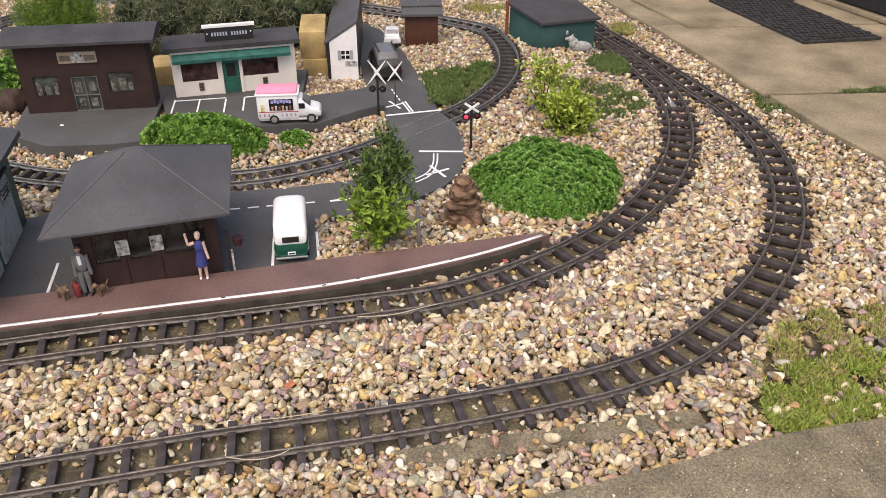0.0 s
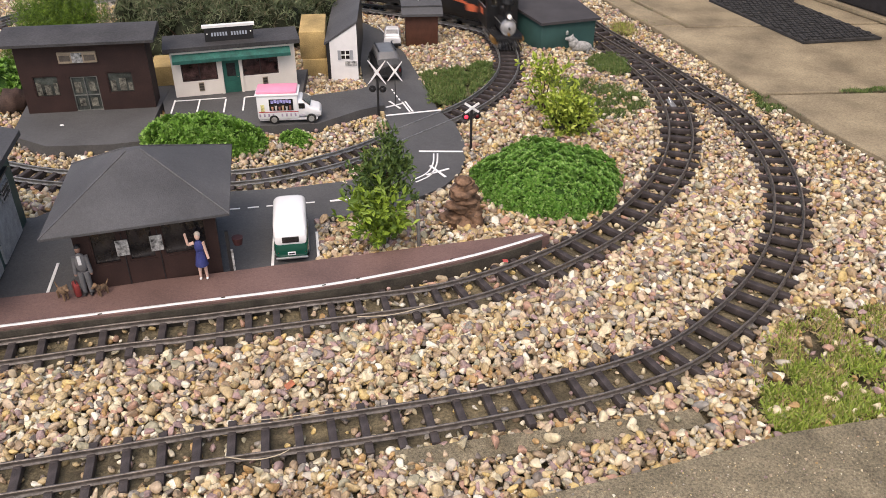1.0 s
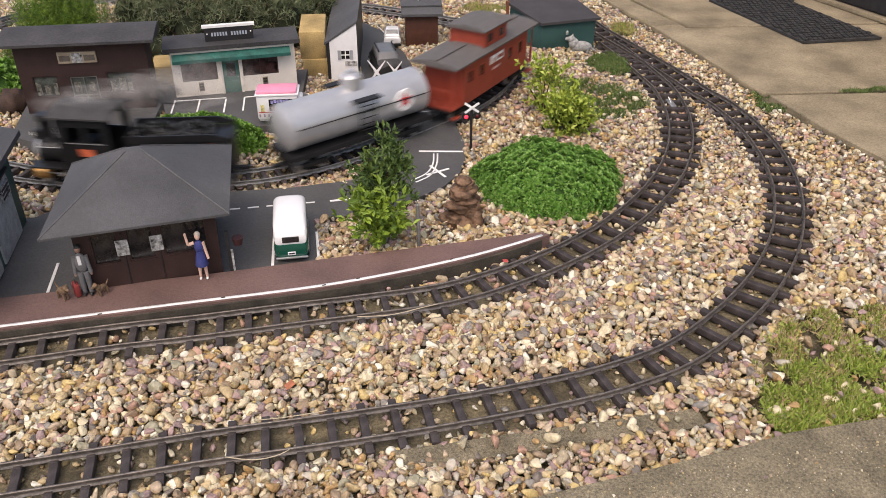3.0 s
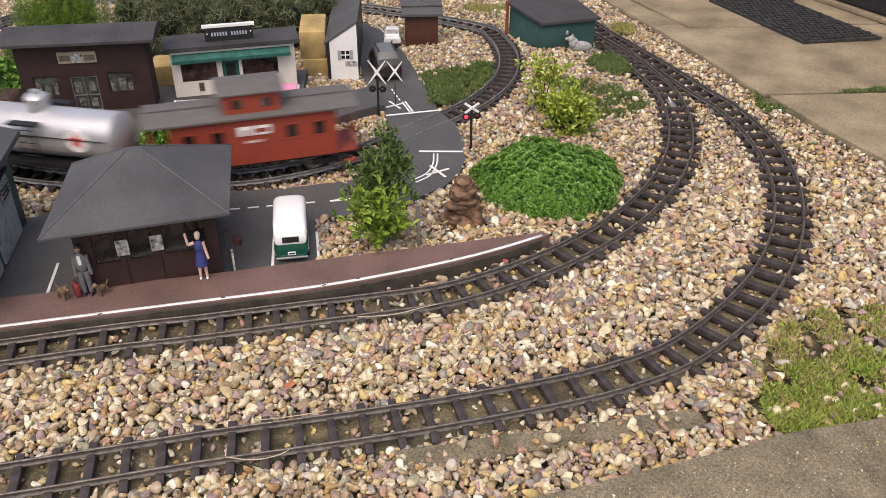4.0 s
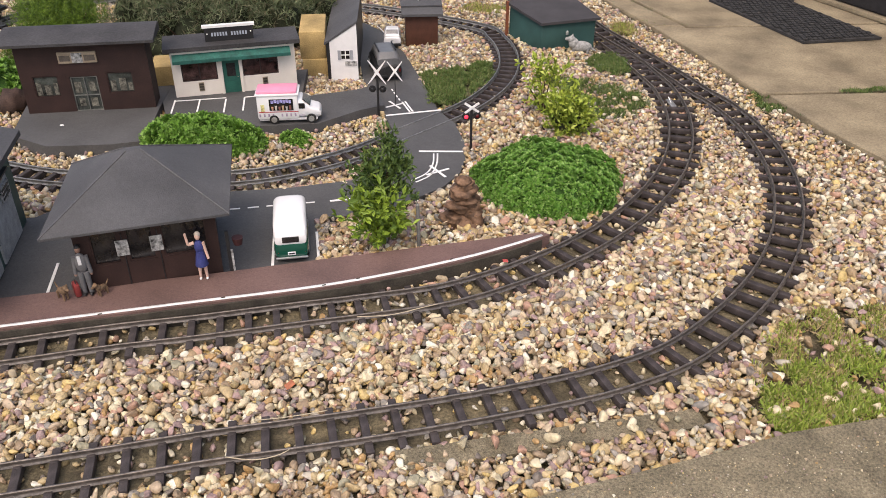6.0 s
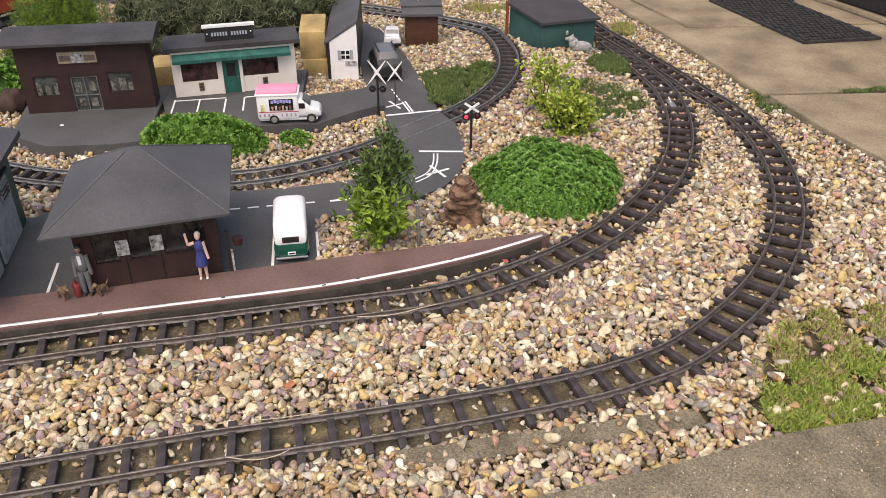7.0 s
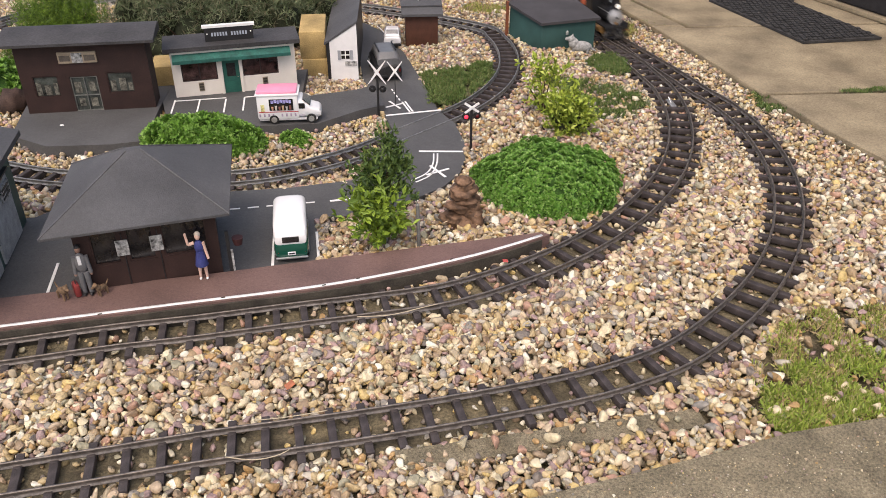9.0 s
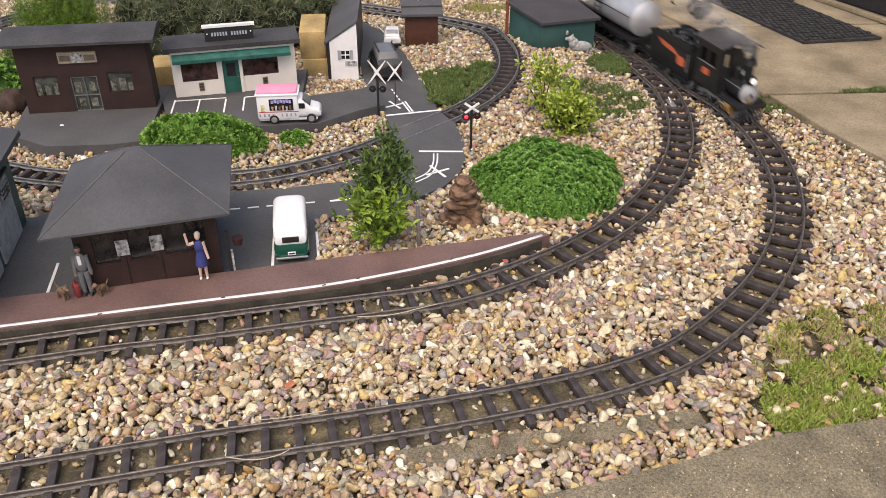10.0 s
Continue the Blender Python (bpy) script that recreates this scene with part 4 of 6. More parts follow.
def cottage():
    t = thing("model_house", "white model house with a steep black roof", "model building", frame_at(-0.2535, 1.780, -0.006, 3))
    w, d = 0.061, 0.30
    bm = B()
    a = [bm.verts.new((x, 0, z)) for x, z in ((0, 0), (w, 0), (w, 0.130), (0, 0.090))]
    b = [bm.verts.new((x, d, z)) for x, z in ((0, 0), (w, 0), (w, 0.130), (0, 0.090))]
    bm.faces.new(a)
    bm.faces.new(b[::-1])
    for i in range(4):
        bm.faces.new((a[i], b[i], b[(i + 1) % 4], a[(i + 1) % 4]))
    bmesh.ops.recalc_face_normals(bm, faces=bm.faces)
    bmesh.ops.bevel(bm, geom=list(bm.edges), offset=0.0006, segments=1, affect="EDGES")
    part("side_wall", bm, M_BLACK, t, "black side walls")
    bm = B()
    a = [bm.verts.new((x, y, z)) for y in (-0.0032, -0.0002) for x, z in ((0, 0), (w, 0), (w, 0.130), (0, 0.090))]
    for f in ((0, 1, 2, 3), (7, 6, 5, 4), (0, 4, 5, 1), (1, 5, 6, 2), (2, 6, 7, 3), (3, 7, 4, 0)):
        bm.faces.new([a[i] for i in f])
    bmesh.ops.recalc_face_normals(bm, faces=bm.faces)
    part("front_wall", bm, mat("white_boarding", (0.78, 0.77, 0.76), 0.7, vary=0.05), t, "white painted gable wall")
    bm = B()
    for p0, p1 in (((-0.012, 0.0825), (w + 0.003, 0.1325)),):
        v = [bm.verts.new((x, y, z + k)) for y in (-0.0050, d + 0.01) for (x, z) in (p0, p1) for k in (0.001, 0.0055)]
        for f in ((0, 1, 3, 2), (4, 6, 7, 5), (0, 4, 5, 1), (2, 3, 7, 6), (1, 5, 7, 3), (0, 2, 6, 4)):
            bm.faces.new([v[i] for i in f])
    bmesh.ops.recalc_face_normals(bm, faces=bm.faces)
    part("roof", bm, M_ROOF, t, "steep slate-grey felt roof")
    part("side_boarding", box(B(), -0.004, d / 2, 0, 0.007, d + 0.004, 0.090), M_BLACK, t, "black side wall")
    wn_ = part("window", box(B(), 0.034, -0.0036, 0.052, 0.018, 0.0016, 0.018), M_DARKGLASS, t, "small four-pane window")
    bm = B()
    box(bm, 0.034, -0.0050, 0.0602, 0.019, 0.0016, 0.0018)
    box(bm, 0.034, -0.0051, 0.052, 0.0018, 0.0016, 0.018)
    part("glazing_bar", bm, M_WHITE, wn_)
    for x in (0.0205, 0.0475):
        part("shutter", box(B(), x, -0.0040, 0.050, 0.007, 0.002, 0.021), mat("grey_shutter", (0.33, 0.34, 0.36), 0.7), t, "pale grey shutter")
    part("name_board", box(B(), 0.046, -0.0040, 0.036, 0.026, 0.002, 0.010), M_PAPER, t, "grey name board")


def outhouse():
    t = thing("outhouse", "small dark brown model hut with a slate-grey roof", "model building", frame_at(-0.095, 2.018, -0.014, 5))
    part("wall", box(B(), 0.040, 0.035, 0, 0.080, 0.070, 0.088, bevel=0.0008), mat("red_brown_timber", (0.075, 0.028, 0.016), 0.7, vary=0.2), t)
    part("roof", profile(B(), [(-0.012, 0.086), (-0.012, 0.092), (0.030, 0.108), (0.085, 0.112), (0.085, 0.104), (0.030, 0.101)], -0.010, 0.092), M_ROOF, t, "slate-grey roof with a front apron")
    part("roof_ridge", box(B(), 0.041, 0.016, 0.1035, 0.102, 0.004, 0.003), M_ROOF, t)
    part("vent_pipe", cyl(B(), (0.035, 0.045, 0.106), (0.035, 0.045, 0.128), 0.0025), M_PAPER, t, "pale grey vent pipe")


def green_shed():
    t = thing("model_shed", "faded green model shed with a black felt roof", "model building", frame_at(0.240, 1.994, -0.016, 6))
    bm = B()
    base = [(0, 0), (0.134, 0), (0.100, 0.16), (-0.055, 0.14)]
    tops = (0.074, 0.084, 0.094, 0.086)
    lo = [bm.verts.new((x, y, 0)) for x, y in base]
    hi = [bm.verts.new((x, y, z)) for (x, y), z in zip(base, tops)]
    bm.faces.new(hi)
    bm.faces.new(lo[::-1])
    for i in range(4):
        bm.faces.new((lo[i], lo[(i + 1) % 4], hi[(i + 1) % 4], hi[i]))
    bmesh.ops.bevel(bm, geom=list(bm.edges), offset=0.0008, segments=1, affect="EDGES")
    part("wall", bm, M_SHED, t)
    bm = B()
    over = [(-0.004, -0.010), (0.143, -0.008), (0.106, 0.17), (-0.066, 0.148)]
    lo = [bm.verts.new((x, y, z + 0.0005)) for (x, y), z in zip(over, tops)]
    hi = [bm.verts.new((x, y, z + 0.007)) for (x, y), z in zip(over, tops)]
    bm.faces.new(hi)
    bm.faces.new(lo[::-1])
    for i in range(4):
        bm.faces.new((lo[i], lo[(i + 1) % 4], hi[(i + 1) % 4], hi[i]))
    bmesh.ops.recalc_face_normals(bm, faces=bm.faces)
    part("roof", bm, mat("black_felt", (0.050, 0.047, 0.050), 0.8, vary=0.2, scale=20), t, "black felt roof")
    part("padlock", ball(box(B(), 0.064, -0.002, 0.048, 0.006, 0.004, 0.007, bevel=0.0006), 0.064, -0.003, 0.0565, 0.003), mat("steel_lock", (0.62, 0.62, 0.60), 0.35, 0.8), t, "shiny metal padlock")
    part("corner_post", box(B(), -0.062, 0.138, 0, 0.007, 0.007, 0.095), mat("rust_post", (0.20, 0.065, 0.03), 0.8), t, "rust-brown corner post")


def station():
    t = thing("model_station", "dark brown model station with a grey pyramid roof", "model building", frame_at(-0.494, 0.929, -0.0012, 17.2))
    w, d, h = 0.186, 0.165, 0.112
    holes = [(0.020, 0.056, 0.047, 0.100), (0.066, 0.102, 0.047, 0.100), (0.112, 0.172, 0.047, 0.100)]
    part("front_wall", wall_with_holes(B(), w, h, 0.005, holes), M_BROWN, t)
    bm = B()
    box(bm, 0.0025, d / 2 + 0.0025, 0, 0.005, d - 0.005, h)
    box(bm, w - 0.0025, d / 2 + 0.0025, 0, 0.005, d - 0.005, h)
    box(bm, w / 2, d + 0.0025, 0, w, 0.005, h)
    part("side_wall", bm, M_BROWN, t)
    bm = B()
    for x in (0.061, 0.107):
        box(bm, x, -0.0008, 0.004, 0.0012, 0.0016, 0.09)
    box(bm, w / 2, -0.002, 0, w, 0.004, 0.004)
    part("batten", bm, M_BLACK, t)
    for o in holes:
        window(t, *o, 0.001, M_DARKGLASS, 0, M_BROWN)
    for x in (0.060, 0.1045):
        part("notice", box(B(), x, -0.0022, 0.060, 0.0165, 0.001, 0.024), M_PAPER, t, "black and white printed notice")
    bm = B()
    o, zt = 0.028, 0.178
    e = [(-o - 0.006, -o), (w + o - 0.008, -o), (w + o + 0.014, d + o), (-o + 0.020, d + o)]
    lo = [bm.verts.new((x, y, 0.1125)) for x, y in e]
    md = [bm.verts.new((x, y, 0.1160)) for x, y in e]
    p = [bm.verts.new((w / 2 + sx * 0.010, d / 2 + sy * 0.006, zt)) for sx, sy in ((-1, -1), (1, -1), (1, 1), (-1, 1))]
    bm.faces.new(lo[::-1])
    bm.faces.new(p)
    for i in range(4):
        bm.faces.new((lo[i], lo[(i + 1) % 4], md[(i + 1) % 4], md[i]))
        bm.faces.new((md[i], md[(i + 1) % 4], p[(i + 1) % 4], p[i]))
    bmesh.ops.recalc_face_normals(bm, faces=bm.faces)
    part("roof", bm, M_ROOF, t, "slate-grey pyramid roof")
    bm = B()
    for i in range(4):
        a = Vector((*e[i], 0.1162))
        b = Vector((w / 2 + (-1, 1, 1, -1)[i] * 0.010, d / 2 + (-1, -1, 1, 1)[i] * 0.006, zt + 0.0002))
        cyl(bm, a, b, 0.0010, n=6)
    part("hip_strip", bm, mat("pale_hip", (0.10, 0.10, 0.104), 0.7), t, "worn pale hip edges")
    part("downpipe", box(B(), w + 0.012, -0.004, 0.004, 0.005, 0.004, 0.072), M_BLACK, t)
    part("name_plate", box(B(), w + 0.016, -0.006, 0.004, 0.003, 0.002, 0.042), M_PAPER, t, "white upright strip")
    part("fire_bucket", cyl(B(), (w + 0.026, 0.0, 0.050), (w + 0.026, 0.0, 0.061), 0.006, 0.008), mat("dark_red_paint", (0.045, 0.015, 0.015), 0.6), t, "dark red hanging bucket")


def goods_shed():
    t = thing("goods_shed", "dark green model goods shed with grey doors", "model building", frame_at(-0.668, 1.138, -0.0013, -79))
    w, d, h = 0.30, 0.22, 0.140
    part("wall", box(B(), w / 2, -d / 2, 0, w, d, h, bevel=0.001), mat("deep_green_boards", (0.030, 0.078, 0.067), 0.6, vary=0.2), t)
    part("roof", profile(B(), [(0.022, h + 0.0005), (0.022, h + 0.009), (-d / 2, h + 0.05), (-d - 0.02, h + 0.009), (-d - 0.02, h + 0.0005)], -0.018, w + 0.02), M_ROOF, t, "slate-grey felt roof")
    for x in (0.036, 0.150):
        dr = part("sliding_door", box(B(), x + 0.05, 0.0015, 0.004, 0.098, 0.003, 0.105), mat("grey_door", (0.34, 0.355, 0.36), 0.7), t, "pale grey sliding door")
        part("door_rail", box(B(), x + 0.05, 0.0035, 0.1095, 0.11, 0.006, 0.003), M_BLACK, dr)
    sg = part("sign", box(B(), 0.062, 0.0042, 0.075, 0.042, 0.002, 0.024), M_PAPER, t, "white sign with dark bars")
    bm = B()
    for z in (0.079, 0.086, 0.092):
        box(bm, 0.062, 0.0056, z, 0.032, 0.001, 0.003)
    part("lettering_bar", bm, M_BLACK, sg)


hall(), shop(), cottage(), outhouse(), green_shed(), station(), goods_shed()

for x, y, sx, sy, h, a in ((-0.300, 1.865, 0.056, 0.12, 0.050, 8), (-0.303, 1.880, 0.058, 0.14, 0.062, 6)):
    zz = -0.016 if h == 0.050 else 0.034
    solid("stone_block", box(B(), 0, 0, 0, sx, sy, h, bevel=0.002), M_BLOCK, "rough yellow sandstone block between shop and house", "stone", pose(x, y, zz, 0, 0, a), "sandstone blocks")
solid("stone_block", box(B(), 0, 0, 0, 0.07, 0.08, 0.072, bevel=0.003), M_BLOCK, "rough yellow sandstone block behind the brown hall", "stone", pose(-0.60, 1.735, -0.016, 0, 0, 12), "sandstone blocks")


# ---- road vehicles ----
M_TYRE = mat("black_tyre", (0.02, 0.02, 0.02), 0.8, vary=0.2)
M_RIM = mat("grey_rim", (0.42, 0.42, 0.42), 0.4, 0.6, vary=0.2)
M_VWHITE = mat("glossy_white_paint", (0.80, 0.80, 0.80), 0.25, vary=0.03, bump=0.0, spec=0.5)
M_VGREEN = mat("glossy_green_paint", (0.008, 0.075, 0.050), 0.22, vary=0.05, bump=0.0, spec=0.5)
M_VGREY = mat("dark_grey_paint", (0.12, 0.12, 0.122), 0.3, vary=0.15, bump=0.0)
M_PINK = mat("pink_paint", (0.80, 0.30, 0.42), 0.35, vary=0.05, bump=0.0)
M_CHROME = mat("dull_chrome", (0.62, 0.62, 0.62), 0.3, 0.8, vary=0.1, bump=0.0)
M_DIMLENS = mat("unlit_red_lens", (0.10, 0.012, 0.012), 0.25, vary=0.1, bump=0.0)
M_REDLENS = mat("red_lens", (0.45, 0.02, 0.02), 0.2, vary=0.1, bump=0.0)


def wheel(parent, x, y, r, w):
    t = part("wheel", cyl(B(), (x, y - w / 2, r), (x, y + w / 2, r), r, n=20), M_TYRE, parent)
    s = 1 if y > 0 else -1
    part("rim", cyl(B(), (x, y + s * w * 0.5, r), (x, y + s * (w * 0.5 + 0.0006), r), r * 0.62, n=16), M_RIM, t)
    return t


def shell(bm, sections, n=20, power=4.0):
    """A body along x: sections of x, half width, z low, z high, rounded like a squircle."""
    rings = []
    for x, hw, z0, z1 in sections:
        ring = []
        for i in range(n):
            a = 2 * math.pi * i / n
            c, s = math.cos(a), math.sin(a)
            ring.append(bm.verts.new((x, math.copysign(abs(c) ** (2 / power), c) * hw, (z0 + z1) / 2 + math.copysign(abs(s) ** (2 / power), s) * (z1 - z0) / 2)))
        rings.append(ring)
    for a, b in zip(rings, rings[1:]):
        for i in range(n):
            bm.faces.new((a[i], b[i], b[(i + 1) % n], a[(i + 1) % n]))
    bm.faces.new(rings[0])
    bm.faces.new(rings[-1][::-1])
    bmesh.ops.recalc_face_normals(bm, faces=bm.faces)
    return bm


def camper():
    t = thing("camper_van", "white and dark green toy camper van parked by the station", "toy car", pose(-0.2325, 1.079, -0.0013, 0, 0, 99.5) @ Matrix.Diagonal((0.94, 0.94, 0.96, 1)))
    part("lower_body", shell(B(), [(-0.064, 0.019, 0.012, 0.026), (-0.0625, 0.0245, 0.009, 0.032), (-0.055, 0.0270, 0.007, 0.034), (0.050, 0.0270, 0.007, 0.034), (0.060, 0.0245, 0.008, 0.032), (0.0635, 0.018, 0.010, 0.028)]), M_VGREEN, t, "glossy dark green lower body")
    part("upper_body", shell(B(), [(-0.0615, 0.020, 0.031, 0.043), (-0.060, 0.0245, 0.029, 0.050), (-0.052, 0.0262, 0.029, 0.058), (-0.035, 0.0268, 0.029, 0.0625), (0.040, 0.0268, 0.029, 0.0625), (0.055, 0.0258, 0.029, 0.056), (0.0625, 0.0225, 0.029, 0.043)], power=3.6), M_VWHITE, t, "glossy white upper body and roof")
    wn_ = part("rear_window", box(B(), 0, 0, 0, 0.0015, 0.026, 0.0095, bevel=0.0008, m=pose(-0.0624, 0, 0.0355, 0, 7, 0)), M_DARKGLASS, t, "small rear window")
    part("rear_bumper", box(B(), -0.0655, 0, 0.0085, 0.0035, 0.050, 0.0035, bevel=0.0015), M_CHROME, t, "pale rear bumper")
    part("number_plate", box(B(), -0.0648, 0, 0.0150, 0.0012, 0.012, 0.0050), M_VWHITE, t, "white plate with a dark bar")
    part("plate_bar", box(B(), -0.0656, 0, 0.0165, 0.0006, 0.009, 0.0022), M_BLACK, t)
    for y in (-0.0200, 0.0200):
        part("tail_light", ball(B(), -0.0622, y, 0.0185, 0.0015, 0.0022, 0.0028), M_REDLENS, t, "round red tail light")
    for s in (-1, 1):
        part("side_window", box(B(), -0.005, s * 0.0262, 0.0405, 0.080, 0.0014, 0.010, bevel=0.0006), M_DARKGLASS, t)
        for x in (-0.040, 0.040):
            wheel(t, x, s * 0.0225, 0.0095, 0.008)


def ice_cream_van():
    t = thing("ice_cream_van", "white toy ice cream van with a pink roof", "toy car", pose(-0.303, 1.519, 0.0137, 0, 0, 5.5))
    part("cargo_body", box(B(), -0.021, 0, 0.009, 0.080, 0.050, 0.050, bevel=0.004), M_VWHITE, t)
    part("roof_rim", box(B(), -0.021, 0, 0.0570, 0.084, 0.053, 0.0040, bevel=0.0015), M_VWHITE, t, "white roof rim")
    part("roof", box(B(), -0.022, 0, 0.0600, 0.078, 0.047, 0.0060, bevel=0.003), M_PINK, t, "pink roof")
    part("cab", shell(B(), [(0.016, 0.0235, 0.009, 0.050), (0.024, 0.0235, 0.009, 0.050), (0.042, 0.0225, 0.009, 0.032), (0.056, 0.021, 0.009, 0.028), (0.061, 0.018, 0.010, 0.022)]), M_VWHITE, t)
    part("windscreen", box(B(), 0, 0, 0, 0.019, 0.038, 0.0015, m=pose(0.0335, 0, 0.0405, 0, 44, 0)), M_DARKGLASS, t, "dark sloping windscreen")
    part("hatch", box(B(), -0.014, -0.0252, 0.028, 0.046, 0.0012, 0.023), M_DARKGLASS, t, "open serving hatch")
    bm = B()
    for i in range(7):
        box(bm, -0.031 + 0.0057 * i, -0.0262, 0.043 + 0.001 * (i % 2), 0.0045, 0.0016, 0.006)
    part("bunting", bm, mat("lilac_bunting", (0.35, 0.33, 0.62), 0.6, vary=0.5, scale=300), t, "lilac scalloped bunting")
    for k, c in enumerate(((0.55, 0.30, 0.20), (0.60, 0.55, 0.50), (0.30, 0.12, 0.10), (0.62, 0.42, 0.25), (0.55, 0.52, 0.50), (0.25, 0.10, 0.08))):
        part("ice_cream_tub", cyl(B(), (-0.031 + 0.0068 * k, -0.0262, 0.029), (-0.031 + 0.0068 * k, -0.0262, 0.036 + 0.002 * (k % 2)), 0.0016, 0.0022, 8), mat("tub_paint", c, 0.6, vary=0.1), t, "small coloured tub at the hatch")
    part("pictures", box(B(), -0.050, -0.0254, 0.026, 0.007, 0.0008, 0.014), mat("yellow_print", (0.65, 0.60, 0.25), 0.6, vary=0.5, scale=200), t, "yellow ice lolly picture")
    part("trim_line", box(B(), -0.020, -0.0253, 0.0245, 0.076, 0.0008, 0.0012), M_REDLENS, t, "thin red trim line")
    bm = B()
    for i in range(9):
        if i != 4:
            box(bm, -0.056 + 0.0085 * i, -0.0254, 0.0155, 0.0032, 0.0008, 0.0058)
    part("lettering_bar", bm, mat("mauve_lettering", (0.42, 0.34, 0.44), 0.6), t, "row of mauve bars")
    part("side_window", box(B(), 0.025, -0.0238, 0.030, 0.012, 0.0014, 0.011, bevel=0.0005), M_DARKGLASS, t)
    part("door_sign", box(B(), 0.024, -0.0240, 0.0145, 0.012, 0.0010, 0.0035), mat("grey_print", (0.4, 0.38, 0.42), 0.6), t)
    part("skirt", box(B(), -0.002, 0, 0.006, 0.112, 0.046, 0.004, bevel=0.001), mat("pale_skirt", (0.6, 0.6, 0.6), 0.5), t)
    part("headlight", ball(B(), 0.0575, -0.015, 0.022, 0.003, 0.004, 0.003), M_CHROME, t)
    part("headlight", ball(B(), 0.0575, 0.015, 0.022, 0.003, 0.004, 0.003), M_CHROME, t)
    for s in (-1, 1):
        for x in (-0.030, 0.042):
            wheel(t, x, s * 0.0225, 0.0092, 0.007)


def jeep():
    t = thing("off_road_car", "dark grey toy off-road car on the roadway", "toy car", pose(-0.136, 1.828, -0.0013, 0, 0, 103))
    part("lower_body", shell(B(), [(-0.064, 0.024, 0.014, 0.032), (-0.060, 0.0285, 0.012, 0.036), (0.050, 0.0285, 0.012, 0.036), (0.062, 0.026, 0.013, 0.032)]), M_BLACK, t)
    part("cabin", shell(B(), [(-0.058, 0.0255, 0.034, 0.050), (-0.046, 0.0245, 0.034, 0.062), (0.020, 0.0245, 0.034, 0.062), (0.036, 0.0255, 0.034, 0.042)]), M_VGREY, t, "dark grey cabin and roof")
    part("rear_window", box(B(), 0, 0, 0, 0.0015, 0.036, 0.014, bevel=0.0008, m=pose(-0.0535, 0, 0.048, 0, 40, 0)), mat("pale_rear_glass", (0.20, 0.20, 0.21), 0.2, bump=0), t, "pale rear window")
    part("roof_rack", box(box(B(), -0.012, -0.019, 0.0622, 0.060, 0.002, 0.003), -0.012, 0.019, 0.0622, 0.060, 0.002, 0.003), M_BLACK, t)
    part("spare_wheel", cyl(B(), (-0.0695, 0, 0.026), (-0.0635, 0, 0.026), 0.011), M_TYRE, t)
    part("bumper", box(B(), -0.0655, 0, 0.010, 0.004, 0.056, 0.006, bevel=0.001), M_BLACK, t)
    for s in (-1, 1):
        part("tail_light", box(B(), -0.0635, s * 0.024, 0.021, 0.002, 0.004, 0.007), M_DIMLENS, t)
        for x in (-0.038, 0.040):
            wheel(t, x, s * 0.026, 0.013, 0.009)


def hatchback():
    t = thing("hatchback", "white toy hatchback on the roadway", "toy car", pose(-0.130, 2.035, -0.0013, 0, 0, 93))
    part("body", shell(B(), [(-0.046, 0.017, 0.010, 0.026), (-0.043, 0.021, 0.007, 0.029), (0.036, 0.021, 0.007, 0.028), (0.046, 0.018, 0.008, 0.022)]), M_VWHITE, t)
    part("cabin", shell(B(), [(-0.042, 0.0175, 0.026, 0.031), (-0.030, 0.0170, 0.026, 0.042), (0.004, 0.0170, 0.026, 0.042), (0.020, 0.018, 0.026, 0.029)]), M_VWHITE, t)
    part("rear_window", box(B(), 0, 0, 0, 0.0015, 0.028, 0.0115, bevel=0.0006, m=pose(-0.0375, 0, 0.0345, 0, 45, 0)), mat("grey_rear_glass", (0.18, 0.18, 0.18), 0.2, bump=0), t)
    part("bumper", box(B(), -0.0465, 0, 0.007, 0.003, 0.040, 0.006, bevel=0.001), M_BLACK, t)
    part("badge", box(B(), -0.0468, 0, 0.019, 0.001, 0.006, 0.0022), M_CHROME, t)
    for s in (-1, 1):
        part("side_window", box(B(), -0.012, s * 0.0172, 0.030, 0.036, 0.0012, 0.009), M_DARKGLASS, t)
        for x in (-0.027, 0.028):
            wheel(t, x, s * 0.0185, 0.0082, 0.006)


camper(), ice_cream_van(), jeep(), hatchback()


# ---- crossing signals ----
def crossbuck(bm, x, y, z, s, w=0.0042, lean=35):
    for a in (lean, -lean):
        box(bm, 0, 0, -w / 2, s, 0.0012, w, m=Matrix.Translation((x, y + (0.0014 if a > 0 else 0), z)) @ Matrix.Rotation(radians(a), 4, "Y"))
    return bm


